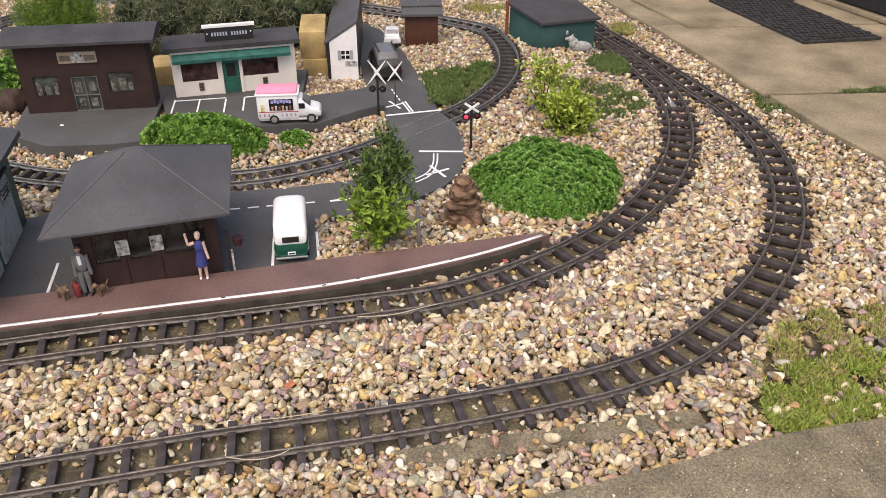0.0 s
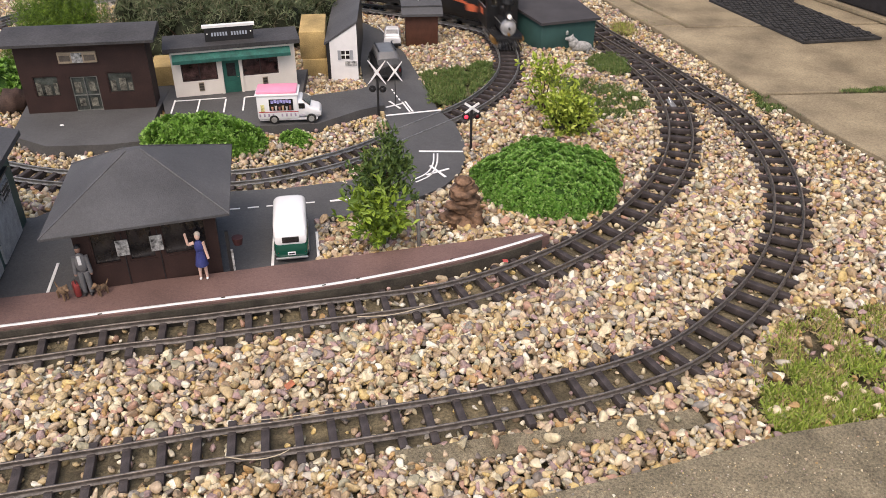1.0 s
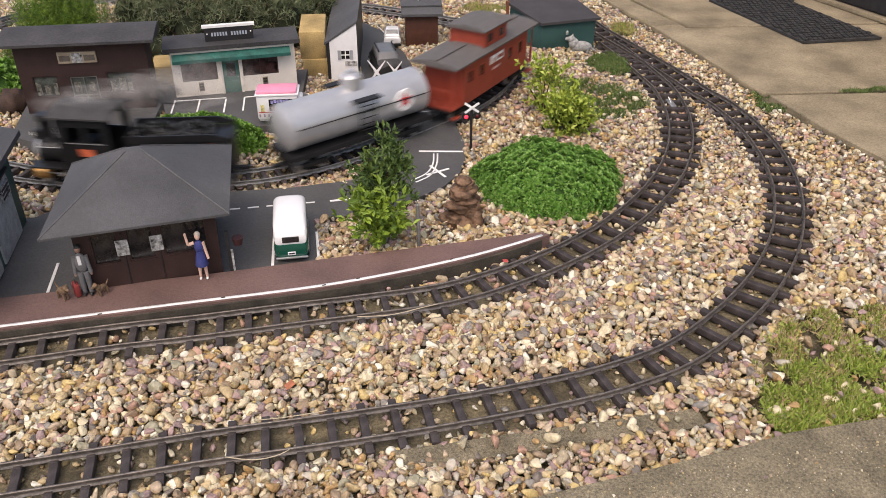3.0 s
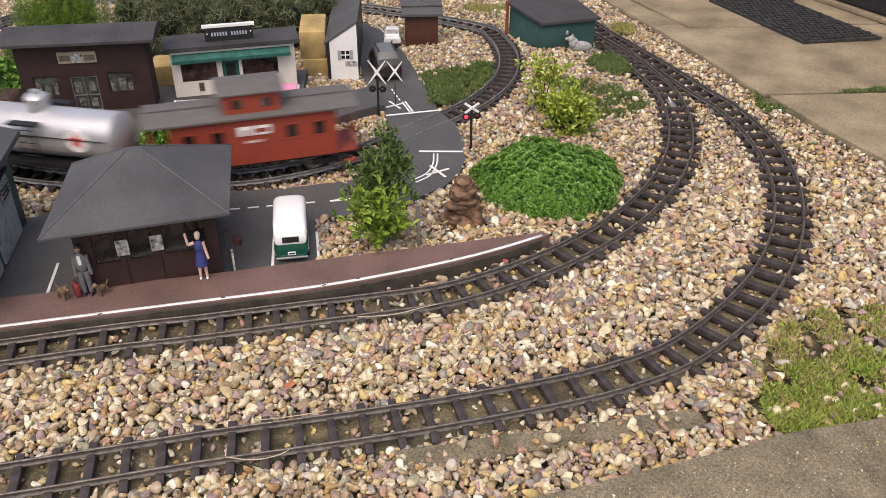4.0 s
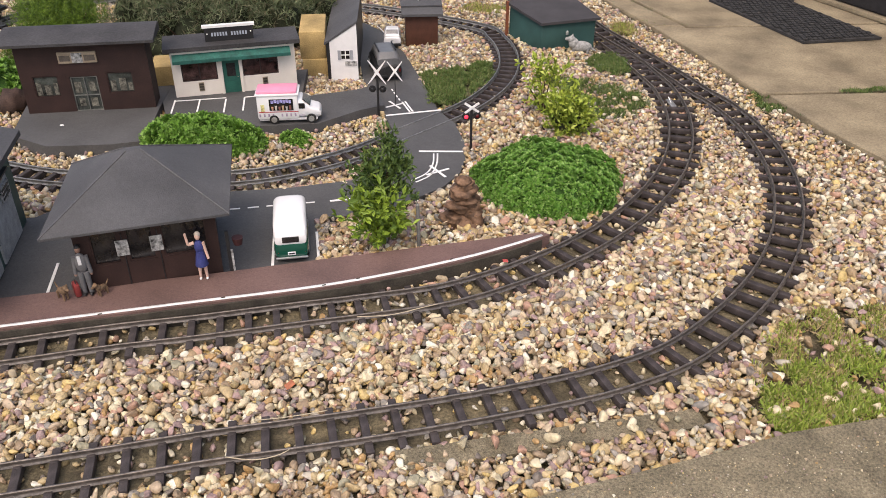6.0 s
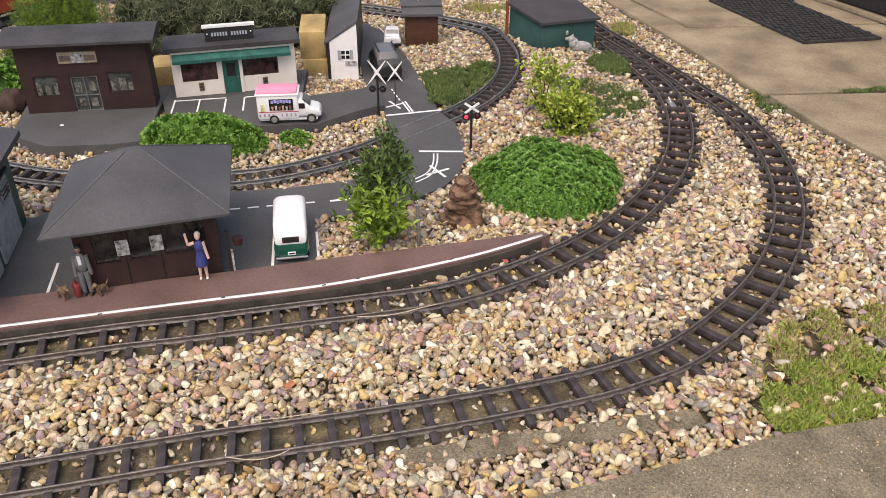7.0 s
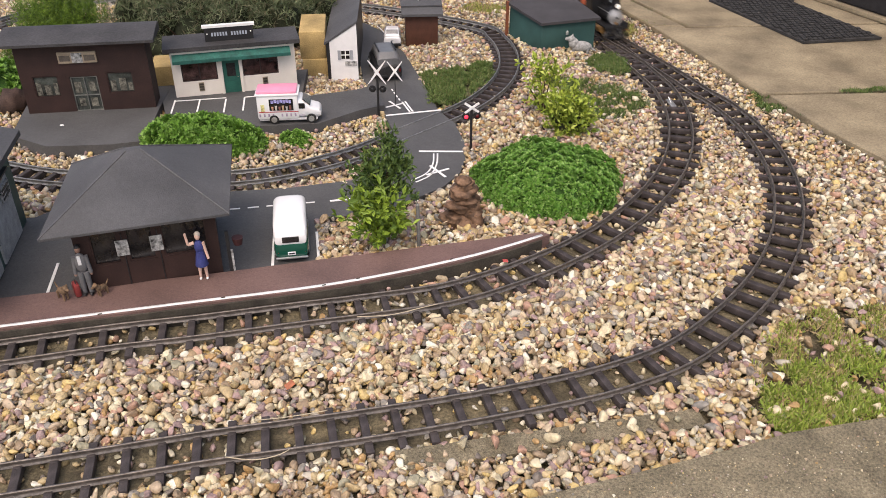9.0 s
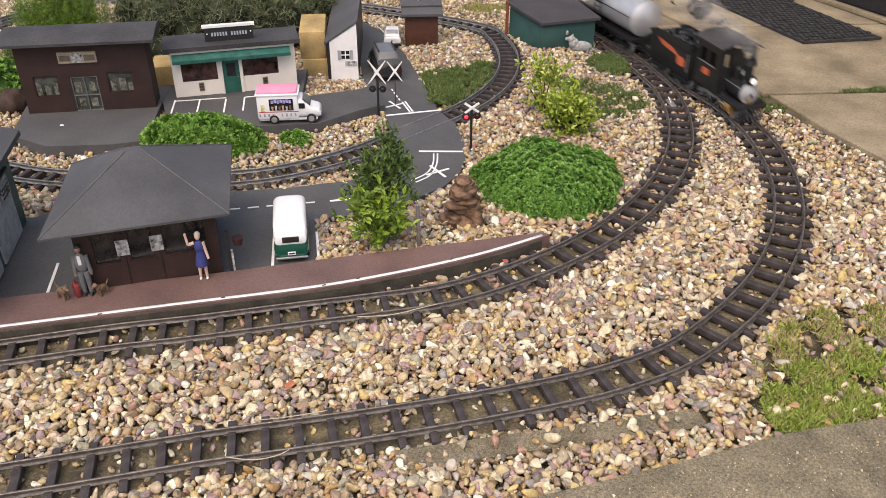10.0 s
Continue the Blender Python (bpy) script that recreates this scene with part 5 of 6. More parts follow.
def glare_star(bm, y, z, s, lean=54):
    """Headlight glare drawn as a solid white star, tapering to thin points from a broad middle."""
    tips = [(s / 2 * math.cos(radians(a)), s / 2 * math.sin(radians(a))) for a in (lean, 180 - lean, 180 + lean, -lean)]
    dents = [(0, s * 0.072), (-s * 0.052, 0), (0, -s * 0.072), (s * 0.052, 0)]
    ring = []
    for (tx, tz), (dx, dz) in zip(tips, dents):
        n = Vector((-tz, tx)).normalized() * 0.0007
        ring += [(tx - n.x, z + tz - n.y), (tx + n.x, z + tz + n.y), (dx, z + dz)]
    a = [bm.verts.new((px, y, pz)) for px, pz in ring]
    b = [bm.verts.new((px, y + 0.0014, pz)) for px, pz in ring]
    bm.faces.new(a)
    bm.faces.new(b[::-1])
    for i in range(len(ring)):
        bm.faces.new((a[i], b[i], b[(i + 1) % len(ring)], a[(i + 1) % len(ring)]))
    bmesh.ops.recalc_face_normals(bm, faces=bm.faces)
    return bm


def signal(x, y, z, h, lit, turn, drop=0.017, tapered=0.0):
    t = thing("crossing_signal", "black model level crossing signal with a white cross", "railway signal", pose(x, y, z, 0, 0, turn), "crossing signals")
    part("base", box(B(), 0, 0, 0, 0.034, 0.030, 0.005, bevel=0.001), M_BLACK, t)
    part("post", cyl(B(), (0, 0, 0.004), (0, 0, h + 0.004), 0.0024), M_BLACK, t)
    part("crossbuck", glare_star(B(), -0.004, h, tapered) if tapered else crossbuck(B(), 0, -0.004, h, 0.032), M_WHITE, t, "white diagonal cross shape")
    part("arm", cyl(B(), (-0.011, 0, h - drop), (0.011, 0, h - drop), 0.0012), M_BLACK, t)
    for s in (-1, 1):
        lamp = part("lamp_housing", cyl(cyl(B(), (s * 0.0105, -0.004, h - drop), (s * 0.0105, 0.003, h - drop), 0.0052), (s * 0.0105, -0.001, h - drop), (s * 0.0105, 0.0, h - drop), 0.0072), M_BLACK, t)
        part("lens", ball(B(), s * 0.0105, -0.0040, h - drop, 0.0038, 0.0016, 0.0038), glow("lit_red", (0.95, 0.022, 0.045), 2.4) if s == lit else (M_DIMLENS if lit else M_BLACK), lamp, "red lens")
    return t


signal(0.0515, 1.4158, -0.012, 0.094, -1, 8)
# this signal's cross is a white star modelled for headlight glare
signal(-0.133, 1.5726, -0.0125, 0.104, 0, -4, 0.036, 0.060)
# second glare star as a solid shape; its post is added to carry it
t = thing("warning_cross", "white star shape for headlight glare, on a thin added post", "sign", pose(-0.101, 1.625, -0.0015))
part("post", cyl(B(), (0, 0, 0), (0, 0, 0.076), 0.0009), M_BLACK, t)
part("crossbuck", glare_star(B(), -0.002, 0.075, 0.052), M_WHITE, t)
solid("post", cyl(ball(B(), 0, 0, 0.088, 0.003), (0, 0, 0), (0, 0, 0.088), 0.0029, 0.0027), mat("galvanised_post", (0.20, 0.20, 0.19), 0.6, 0.3, vary=0.25), "thin grey metal post in gravel", "post", pose(-0.0365, 1.068, -0.018, 0, -1, 0))


# ---- rock stack ----
def cairn():
    r = random.Random(9)
    t = thing("rock_stack", "stack of brown layered rocks on gravel", "rock", pose(0.032, 1.150, -0.018))
    m = mat("brown_rock", (0.090, 0.050, 0.029), 0.7, vary=0.5, scale=45, bump=0.5, fine=180, tint=(0.17, 0.10, 0.06))
    z = 0.0
    for k, (w, h, dx) in enumerate(((0.032, 0.018, 0.0), (0.024, 0.016, -0.010), (0.020, 0.015, 0.014), (0.027, 0.014, -0.002), (0.023, 0.012, 0.004), (0.019, 0.013, -0.005), (0.023, 0.011, 0.001), (0.016, 0.012, 0.003), (0.014, 0.010, -0.002))):
        bm = ball(B(), 0, 0, 0, 1, sub=3)
        for q in bm.verts:
            f = 1 + 0.40 * noise.noise(q.co * 1.7 + Vector((k * 7.3, 0, 0))) + 0.22 * noise.noise(q.co * 4.5 + Vector((k * 3.1, 5, 0)))
            q.co = Vector((q.co.x * w * f, q.co.y * w * 0.85 * f, q.co.z * h * 0.72 * f))
        ob = part("rock", bm, m, t)
        ob.matrix_basis = pose(dx, r.uniform(-0.003, 0.003), z + h * 0.6, r.uniform(-8, 8), r.uniform(-8, 8), r.uniform(0, 360))
        z += h * 0.74
    for k, (dx, dy, z, w, h) in enumerate(((0.020, -0.010, 0.020, 0.013, 0.030), (-0.019, -0.008, 0.018, 0.014, 0.026), (0.004, -0.014, 0.006, 0.030, 0.012), (0.017, -0.006, 0.045, 0.010, 0.020))):
        bm = ball(B(), 0, 0, 0, 1, sub=3)
        for q in bm.verts:
            f = 1 + 0.32 * noise.noise(q.co * 1.9 + Vector((k * 5.7 + 60, 0, 0))) + 0.20 * noise.noise(q.co * 4.8 + Vector((k * 2.1, 9, 0)))
            q.co = Vector((q.co.x * w * f, q.co.y * w * 0.8 * f, q.co.z * h * 0.62 * f))
        ob = part("rock", bm, m, t)
        ob.matrix_basis = pose(dx, dy, z, r.uniform(-10, 10), r.uniform(-14, 14), r.uniform(-30, 30))


cairn()
bm = ball(B(), 0, 0, 0, 1, sub=3)
for q in bm.verts:
    q.co = Vector((q.co.x * 0.032, q.co.y * 0.032, q.co.z * 0.030)) * (1 + 0.25 * noise.noise(q.co * 2))
solid("boulder", bm, mat("red_brown_boulder", (0.06, 0.036, 0.028), 0.8, vary=0.4, scale=40, bump=0.5), "rounded red-brown boulder beside the brown hall", "stone", pose(-0.895, 1.60, 0.012))


# ---- figures ----
def paint(bm, before, slot):
    for f in bm.faces:
        if f not in before:
            f.material_index = slot
    return set(bm.faces)


def man():
    """A standing doll in a grey suit, one plain mesh."""
    bm = B()
    done = set()
    for s in (-1, 1):
        cyl(bm, (s * 0.0055, 0, 0.003), (s * 0.0045, 0, 0.038), 0.0042, 0.0052, 10)
        cyl(bm, (s * 0.0095, 0, 0.063), (s * 0.0125, -0.001, 0.036), 0.0038, 0.0032, 9)
    ball(bm, 0, 0, 0.052, 0.0105, 0.0070, 0.0165)
    done = paint(bm, done, 0)
    for s in (-1, 1):
        ball(bm, s * 0.0055, -0.003, 0.0025, 0.0038, 0.0065, 0.0025)
    done = paint(bm, done, 1)
    box(bm, 0, -0.0066, 0.052, 0.0052, 0.0015, 0.014)
    done = paint(bm, done, 2)
    ball(bm, 0, 0, 0.0745, 0.0048, 0.0052, 0.0062)
    for s in (-1, 1):
        ball(bm, s * 0.0127, -0.001, 0.034, 0.0026)
    done = paint(bm, done, 3)
    ball(bm, 0, 0.0008, 0.0775, 0.0052, 0.0055, 0.0040)
    paint(bm, done, 1)
    # skin colour is darkened to paint the shadow over the man's head
    solid("figurine", bm, [mat("grey_suit", (0.13, 0.13, 0.135), 0.8, vary=0.2), M_BLACK, mat("white_shirt", (0.6, 0.6, 0.6), 0.8), mat("shaded_skin", (0.25, 0.15, 0.11), 0.7)],
          "model figurine in a grey suit on the platform", "figurine", pose(-0.4865, 0.9225, 0.0102, 0, 0, 12) @ Matrix.Diagonal((0.80, 0.85, 0.97, 1)))


def woman():
    """A waving doll in a blue dress, one plain mesh."""
    bm = B()
    done = set()
    cyl(bm, (0, 0, 0.024), (0, 0, 0.047), 0.0110, 0.0065, 14)
    ball(bm, 0, 0, 0.054, 0.0082, 0.0058, 0.0115)
    done = paint(bm, done, 0)
    for s in (-1, 1):
        cyl(bm, (s * 0.0055, 0, 0.002), (s * 0.0045, 0, 0.025), 0.0022, 0.0034, 9)
    cyl(bm, (0.0075, 0, 0.061), (0.0125, -0.001, 0.034), 0.0028, 0.0022, 8)
    cyl(bm, (-0.0075, 0, 0.061), (-0.0165, -0.003, 0.060), 0.0028, 0.0024, 8)
    cyl(bm, (-0.0165, -0.003, 0.060), (-0.0185, -0.004, 0.074), 0.0024, 0.0020, 8)
    ball(bm, -0.0186, -0.004, 0.0765, 0.0024, 0.0016, 0.0036)
    ball(bm, 0, -0.0005, 0.0715, 0.0046, 0.0050, 0.0060)
    done = paint(bm, done, 1)
    ball(bm, 0, 0.0010, 0.0740, 0.0054, 0.0056, 0.0050)
    done = paint(bm, done, 2)
    for s in (-1, 1):
        ball(bm, s * 0.0055, -0.002, 0.0015, 0.0024, 0.0045, 0.0016)
    paint(bm, done, 3)
    solid("figurine", bm, [mat("blue_dress", (0.035, 0.045, 0.17), 0.7, vary=0.3), mat("pale_skin", (0.66, 0.45, 0.36), 0.7), mat("grey_hair", (0.45, 0.40, 0.34), 0.8), M_WHITE],
          "waving model figurine in a blue dress on the platform", "figurine", pose(-0.3375, 0.9615, 0.0102, 0, 0, 8) @ Matrix.Diagonal((0.82, 0.85, 0.97, 1)))


def dog(x, y, turn, s, label):
    t = thing("toy_dog", label, "toy animal", pose(x, y, 0.0102, 0, 0, turn))
    m = mat("tan_dog_coat", (0.17, 0.11, 0.065), 0.85, vary=0.35, scale=120)
    part("body", ball(ball(B(), 0, 0, 0.0125 * s, 0.0085 * s, 0.0042 * s, 0.0046 * s), 0.006 * s, 0, 0.0145 * s, 0.0045 * s, 0.0040 * s, 0.0055 * s), m, t)
    hd = part("head", ball(ball(B(), 0.0105 * s, 0, 0.0205 * s, 0.0042 * s, 0.0036 * s, 0.0038 * s), 0.0145 * s, 0, 0.0190 * s, 0.0034 * s, 0.0022 * s, 0.0020 * s), m, t)
    for k in (-1, 1):
        part("ear", ball(B(), 0.0092 * s, k * 0.0034 * s, 0.0215 * s, 0.0018 * s, 0.0009 * s, 0.0028 * s), m, hd)
    for dx in (-0.0062, 0.0062):
        for k in (-1, 1):
            part("leg", cyl(B(), (dx * s, k * 0.0027 * s, 0), (dx * s, k * 0.0027 * s, 0.011 * s), 0.0013 * s, 0.0018 * s, 8), m, t)
    part("tail", cyl(B(), (-0.008 * s, 0, 0.0145 * s), (-0.0125 * s, 0, 0.021 * s), 0.0012 * s, 0.0006 * s, 7), m, t)


man(), woman()
dog(-0.517, 0.911, -35, 1.05, "tan toy dog standing on the platform")
dog(-0.4665, 0.922, -125, 0.9, "small tan toy dog beside the grey-suited figurine")
cs = thing("suitcase", "red toy travel bag beside the grey-suited figurine", "bag", pose(-0.5005, 0.9195, 0.0102, 0, 0, -55))
part("bag", box(B(), 0, 0, 0, 0.018, 0.008, 0.020, bevel=0.003), mat("red_bag", (0.20, 0.030, 0.028), 0.6, vary=0.2), cs)
part("strap", cyl(cyl(B(), (-0.004, 0, 0.019), (0, 0, 0.025), 0.0007, n=6), (0.004, 0, 0.019), (0, 0, 0.025), 0.0007, n=6), M_BLACK, cs)

bm = B()
ball(bm, 0, 0, 0.020, 0.027, 0.012, 0.014)
ball(bm, -0.019, 0, 0.027, 0.013, 0.011, 0.014)
ball(bm, -0.025, 0, 0.037, 0.0100, 0.0090, 0.0095)
ball(bm, -0.034, 0, 0.038, 0.007, 0.0050, 0.0048)
for k in (-1, 1):
    cyl(bm, (-0.024, k * 0.0045, 0.041), (-0.022, k * 0.0055, 0.049), 0.0034, 0.0010, 8)
    cyl(bm, (-0.018, k * 0.005, 0), (-0.018, k * 0.005, 0.022), 0.0030, 0.0038, 8)
    cyl(bm, (0.016, k * 0.005, 0), (0.016, k * 0.005, 0.018), 0.0030, 0.0045, 8)
cyl(bm, (0.022, 0, 0.018), (0.036, 0, 0.010), 0.0035, 0.0020, 8)
solid("animal_statue", bm, mat("grey_stone_fur", (0.30, 0.30, 0.29), 0.85, vary=0.3, scale=150, bump=0.4, fine=300), "grey model wolf statue standing in gravel", "statue", pose(0.338, 1.978, -0.010, 0, 0, -6))


# ---- small litter ----
M_STRAW = mat("dry_straw", (0.55, 0.47, 0.33), 0.8, vary=0.2)
for ctrl, z in (([(-0.215, 0.688), (-0.185, 0.692), (-0.15, 0.700), (-0.13, 0.706)], 0.0012), ([(-0.235, 0.632), (-0.205, 0.628), (-0.18, 0.634), (-0.165, 0.645)], 0.0012), ([(-0.115, 0.884), (-0.07, 0.889), (-0.03, 0.905), (-0.005, 0.915)], 0.0012)):
    solid("straw", sweep(B(), curve_points(ctrl, 0.006), [(-0.0004, z - 0.0006), (0.0004, z - 0.0006), (0.0004, z + 0.0004), (-0.0004, z + 0.0004)]), M_STRAW, "bent dry straw lying on the track", "straw", group="litter")
solid("chipping", ball(B(), 0, 0, 0, 0.005, 0.003, 0.0018, 1), M_WHITE, "white stone chipping on the dark board", "stone", pose(-0.742, 1.478, 0.015))
solid("dead_leaf", box(B(), 0, 0, 0, 0.012, 0.008, 0.0008, bevel=0.0003), mat("orange_leaf", (0.35, 0.12, 0.06), 0.7), "small orange dead leaf on gravel", "leaf", pose(-0.183, 0.745, 0.004, 20, -15, 40))
solid("dead_leaf", box(B(), 0, 0, 0, 0.008, 0.006, 0.0008, bevel=0.0003), mat("red_leaf", (0.45, 0.08, 0.07), 0.7), "small red dead leaf beside the platform track", "leaf", pose(0.093, 1.028, -0.002, 15, 10, 10))
pl = thing("point_lever", "small grey point lever in the junction", "track fitting", pose(0.488, 1.66, -0.010, 0, 0, 95))
part("base", box(B(), 0, 0, 0, 0.040, 0.012, 0.004, bevel=0.001), M_RIM, pl)
part("lever", cyl(B(), (0, 0, 0.003), (0.010, 0.004, 0.012), 0.0015), M_CHROME, pl)

# ---- train ----
M_LOCO = mat("black_locomotive_paint", (0.014, 0.014, 0.015), 0.38, vary=0.3, bump=0.05)
M_SMOKEBOX = mat("silver_smokebox", (0.42, 0.42, 0.42), 0.45, 0.5, vary=0.15)
M_ORANGE = mat("orange_marking", (0.56, 0.13, 0.06), 0.55, vary=0.2, scale=90)
M_BRASS = mat("aged_brass", (0.38, 0.22, 0.08), 0.4, 0.6, vary=0.3)
M_TANK = mat("silver_tank_paint", (0.50, 0.50, 0.51), 0.30, 0.45, vary=0.06, bump=0.02)
M_CAB = mat("caboose_red", (0.29, 0.050, 0.028), 0.55, vary=0.10, bump=0.05)
M_CABROOF = mat("caboose_roof_grey", (0.115, 0.106, 0.10), 0.7, vary=0.12)
M_STARRED = mat("star_red", (0.55, 0.03, 0.03), 0.5)
M_UNDER = mat("black_underframe", (0.012, 0.012, 0.013), 0.6, vary=0.3)


def axle(parent, x, r, name="wheel_set"):
    bm = B()
    for s in (-1, 1):
        cyl(bm, (0, s * 0.0195, 0), (0, s * 0.0245, 0), r, n=22)
        cyl(bm, (0, s * 0.0180, 0), (0, s * 0.0195, 0), r + 0.0022, n=22)
    cyl(bm, (0, -0.0205, 0), (0, 0.0205, 0), 0.0018, n=8)
    ob = part(name, bm, M_RIM if name != "driving_wheel_set" else M_LOCO, parent)
    ob.location = (x, 0, r)
    if name == "driving_wheel_set":
        bm = B()
        for s in (-1, 1):
            for k in range(8):
                a = k * math.pi / 4
                box(bm, 0, 0, 0, 0.002, 0.0012, r * 0.9, m=Matrix.Translation((0, s * 0.0262, 0)) @ Matrix.Rotation(a, 4, "Y"))
        part("spokes", bm, M_RIM, ob, "bright worn wheel spokes")
    return ob


def bogie(parent, x):
    bm = B()
    for s in (-1, 1):
        box(bm, x, s * 0.029, 0.010, 0.062, 0.005, 0.010, bevel=0.0015)
        for d in (-0.021, 0.021):
            box(bm, x + d, s * 0.0325, 0.009, 0.011, 0.004, 0.011, bevel=0.001)
    box(bm, x, 0, 0.012, 0.018, 0.056, 0.010, bevel=0.001)
    bg = part("bogie", bm, M_UNDER, parent)
    for d in (-0.021, 0.021):
        w = axle(bg, x + d, 0.0125)
    return bg


def sheet_prism(bm, pts, y, out):
    """A thin flat shape given in x, z on a wagon's side."""
    a = [bm.verts.new((x, y, z)) for x, z in pts]
    b = [bm.verts.new((x, y + out, z)) for x, z in pts]
    n = len(pts)
    bm.faces.new(a)
    bm.faces.new(b[::-1])
    for i in range(n):
        bm.faces.new((a[i], b[i], b[(i + 1) % n], a[(i + 1) % n]))
    bmesh.ops.recalc_face_normals(bm, faces=bm.faces)
    return bm


def locomotive():
    t = thing("steam_locomotive", "black toy steam locomotive with a silver smokebox front", "locomotive")
    zc, R = 0.051, 0.0195
    part("frame", box(box(B(), -0.008, 0, 0.018, 0.165, 0.046, 0.012, bevel=0.001), -0.002, 0, 0.0305, 0.160, 0.074, 0.003, bevel=0.0006), M_LOCO, t)
    part("boiler", cyl(B(), (0.006, 0, zc), (0.066, 0, zc), R, n=30), M_LOCO, t)
    for x in (0.018, 0.040):
        part("boiler_band", cyl(B(), (x, 0, zc), (x + 0.0022, 0, zc), R + 0.0006, n=30), M_UNDER, t, "dark boiler band")
    sb = part("smokebox_door", cyl(cyl(B(), (0.066, 0, zc), (0.073, 0, zc), R + 0.0008, R - 0.001, n=30), (0.073, 0, zc), (0.077, 0, zc), R * 0.78, R * 0.42, n=26), M_SMOKEBOX, t, "silver-grey smokebox door")
    part("door_knob", cyl(B(), (0.076, 0, zc), (0.080, 0, zc), 0.0028), M_LOCO, sb)
    part("number_disc", cyl(B(), (0.0735, 0, zc - 0.014), (0.0775, 0, zc - 0.014), 0.0035), M_BRASS, sb)
    part("chimney", cyl(cyl(cyl(B(), (0.053, 0, 0.068), (0.053, 0, 0.077), 0.011, 0.0075, 18), (0.053, 0, 0.076), (0.053, 0, 0.107), 0.0075, 0.0095, 18), (0.053, 0, 0.107), (0.053, 0, 0.117), 0.0135, 0.0115, 18), M_LOCO, t)
    part("steam_dome", ball(cyl(B(), (0.022, 0, 0.067), (0.022, 0, 0.087), 0.0100, n=18), 0.022, 0, 0.087, 0.0100, 0.0100, 0.008), M_LOCO, t)
    bl = part("bell_hanger", cyl(cyl(cyl(B(), (0.038, -0.005, 0.068), (0.038, -0.005, 0.092), 0.0009, n=6), (0.038, 0.005, 0.068), (0.038, 0.005, 0.092), 0.0009, n=6), (0.038, -0.005, 0.092), (0.038, 0.005, 0.092), 0.0009, n=6), M_LOCO, t)
    part("bell", cyl(B(), (0.038, 0, 0.082), (0.038, 0, 0.091), 0.0042, 0.0018, 14), M_CHROME, bl, "bright metal bell")
    hl = part("headlight", box(B(), 0.068, 0, 0.072, 0.013, 0.015, 0.016, bevel=0.002), M_LOCO, t)
    part("headlight_lens", cyl(B(), (0.0745, 0, 0.080), (0.0765, 0, 0.080), 0.0056), glow("lit_headlamp", (0.80, 0.78, 0.72), 0.5), hl, "lit white headlamp lens")
    for s in (-1, 1):
        bm = wall_with_holes(B(), 0.090, 0.093, 0.003, [(0.012, 0.038, 0.050, 0.078), (0.048, 0.074, 0.050, 0.078)])
        bmesh.ops.transform(bm, matrix=Matrix.Translation((-0.078, -0.0015 + s * 0.0385, 0.034)), verts=bm.verts)
        cs_ = part("cab_side", bm, M_LOCO, t)
        part("window_frame", box(B(), -0.035, s * 0.0405, 0.0825, 0.066, 0.0012, 0.0014), M_RIM, cs_, "thin worn window rail")
        part("number_panel", sheet_prism(B(), [(-0.048, 0.060), (-0.024, 0.060), (-0.022, 0.073), (-0.046, 0.073)], s * 0.0402, s * 0.0010), M_ORANGE, t, "orange panel under the cab window")
        part("cylinder", cyl(B(), (0.046, s * 0.031, 0.022), (0.070, s * 0.031, 0.022), 0.0105, n=18), M_BRASS, t, "aged brass cylinder")
        part("piston_rod", cyl(B(), (0.020, s * 0.0330, 0.022), (0.047, s * 0.0330, 0.022), 0.0012, n=8), M_CHROME, t, "bright piston rod")
        part("handrail", cyl(B(), (0.010, s * 0.0192, 0.063), (0.064, s * 0.0192, 0.063), 0.0008, n=6), M_RIM, t, "thin worn handrail")
        part("running_step", box(B(), -0.060, s * 0.037, 0.012, 0.016, 0.008, 0.002), M_LOCO, t)
    bm = wall_with_holes(B(), 0.074, 0.093, 0.003, [(0.008, 0.022, 0.056, 0.082), (0.052, 0.066, 0.056, 0.082)])
    bmesh.ops.transform(bm, matrix=Matrix.Translation((0.0118, -0.037, 0.034)) @ Matrix.Rotation(math.pi / 2, 4, "Z"), verts=bm.verts)
    part("cab_front", bm, M_LOCO, t)
    part("firebox", box(B(), -0.012, 0, 0.034, 0.040, 0.050, 0.040, bevel=0.003), M_UNDER, t)
    part("cab_roof", profile(B(), [(-0.046, 0.127), (-0.046, 0.130), (-0.025, 0.138), (0, 0.141), (0.025, 0.138), (0.046, 0.130), (0.046, 0.127), (0.025, 0.135), (0, 0.138), (-0.025, 0.135)], -0.088, 0.022), mat("sooty_roof", (0.045, 0.042, 0.042), 0.7), t, "dark sooty cab roof")
    bm = B()
    for i in range(9):
        y = (i - 4) * 0.0078
        cyl(bm, (0.081, y * 0.7, 0.024), (0.098 - abs(i - 4) * 0.0024, y, 0.0045), 0.0016, n=6)
    box(bm, 0.080, 0, 0.022, 0.006, 0.066, 0.009, bevel=0.001)
    part("pilot", bm, M_LOCO, t, "black slatted pilot")
    part("coupler", box(B(), 0.090, 0, 0.020, 0.014, 0.008, 0.006, bevel=0.001), M_UNDER, t)
    drivers = [axle(t, x, 0.019, "driving_wheel_set") for x in (-0.030, 0.012)]
    rods = [part("side_rod", box(B(), 0, s * 0.0345, -0.002, 0.054, 0.002, 0.004, bevel=0.0006), M_CHROME, t, "bright side rod") for s in (-1, 1)]
    rollers = [axle(t, 0.060, 0.0095), axle(t, -0.070, 0.0095)]
    return t, drivers, rods, rollers


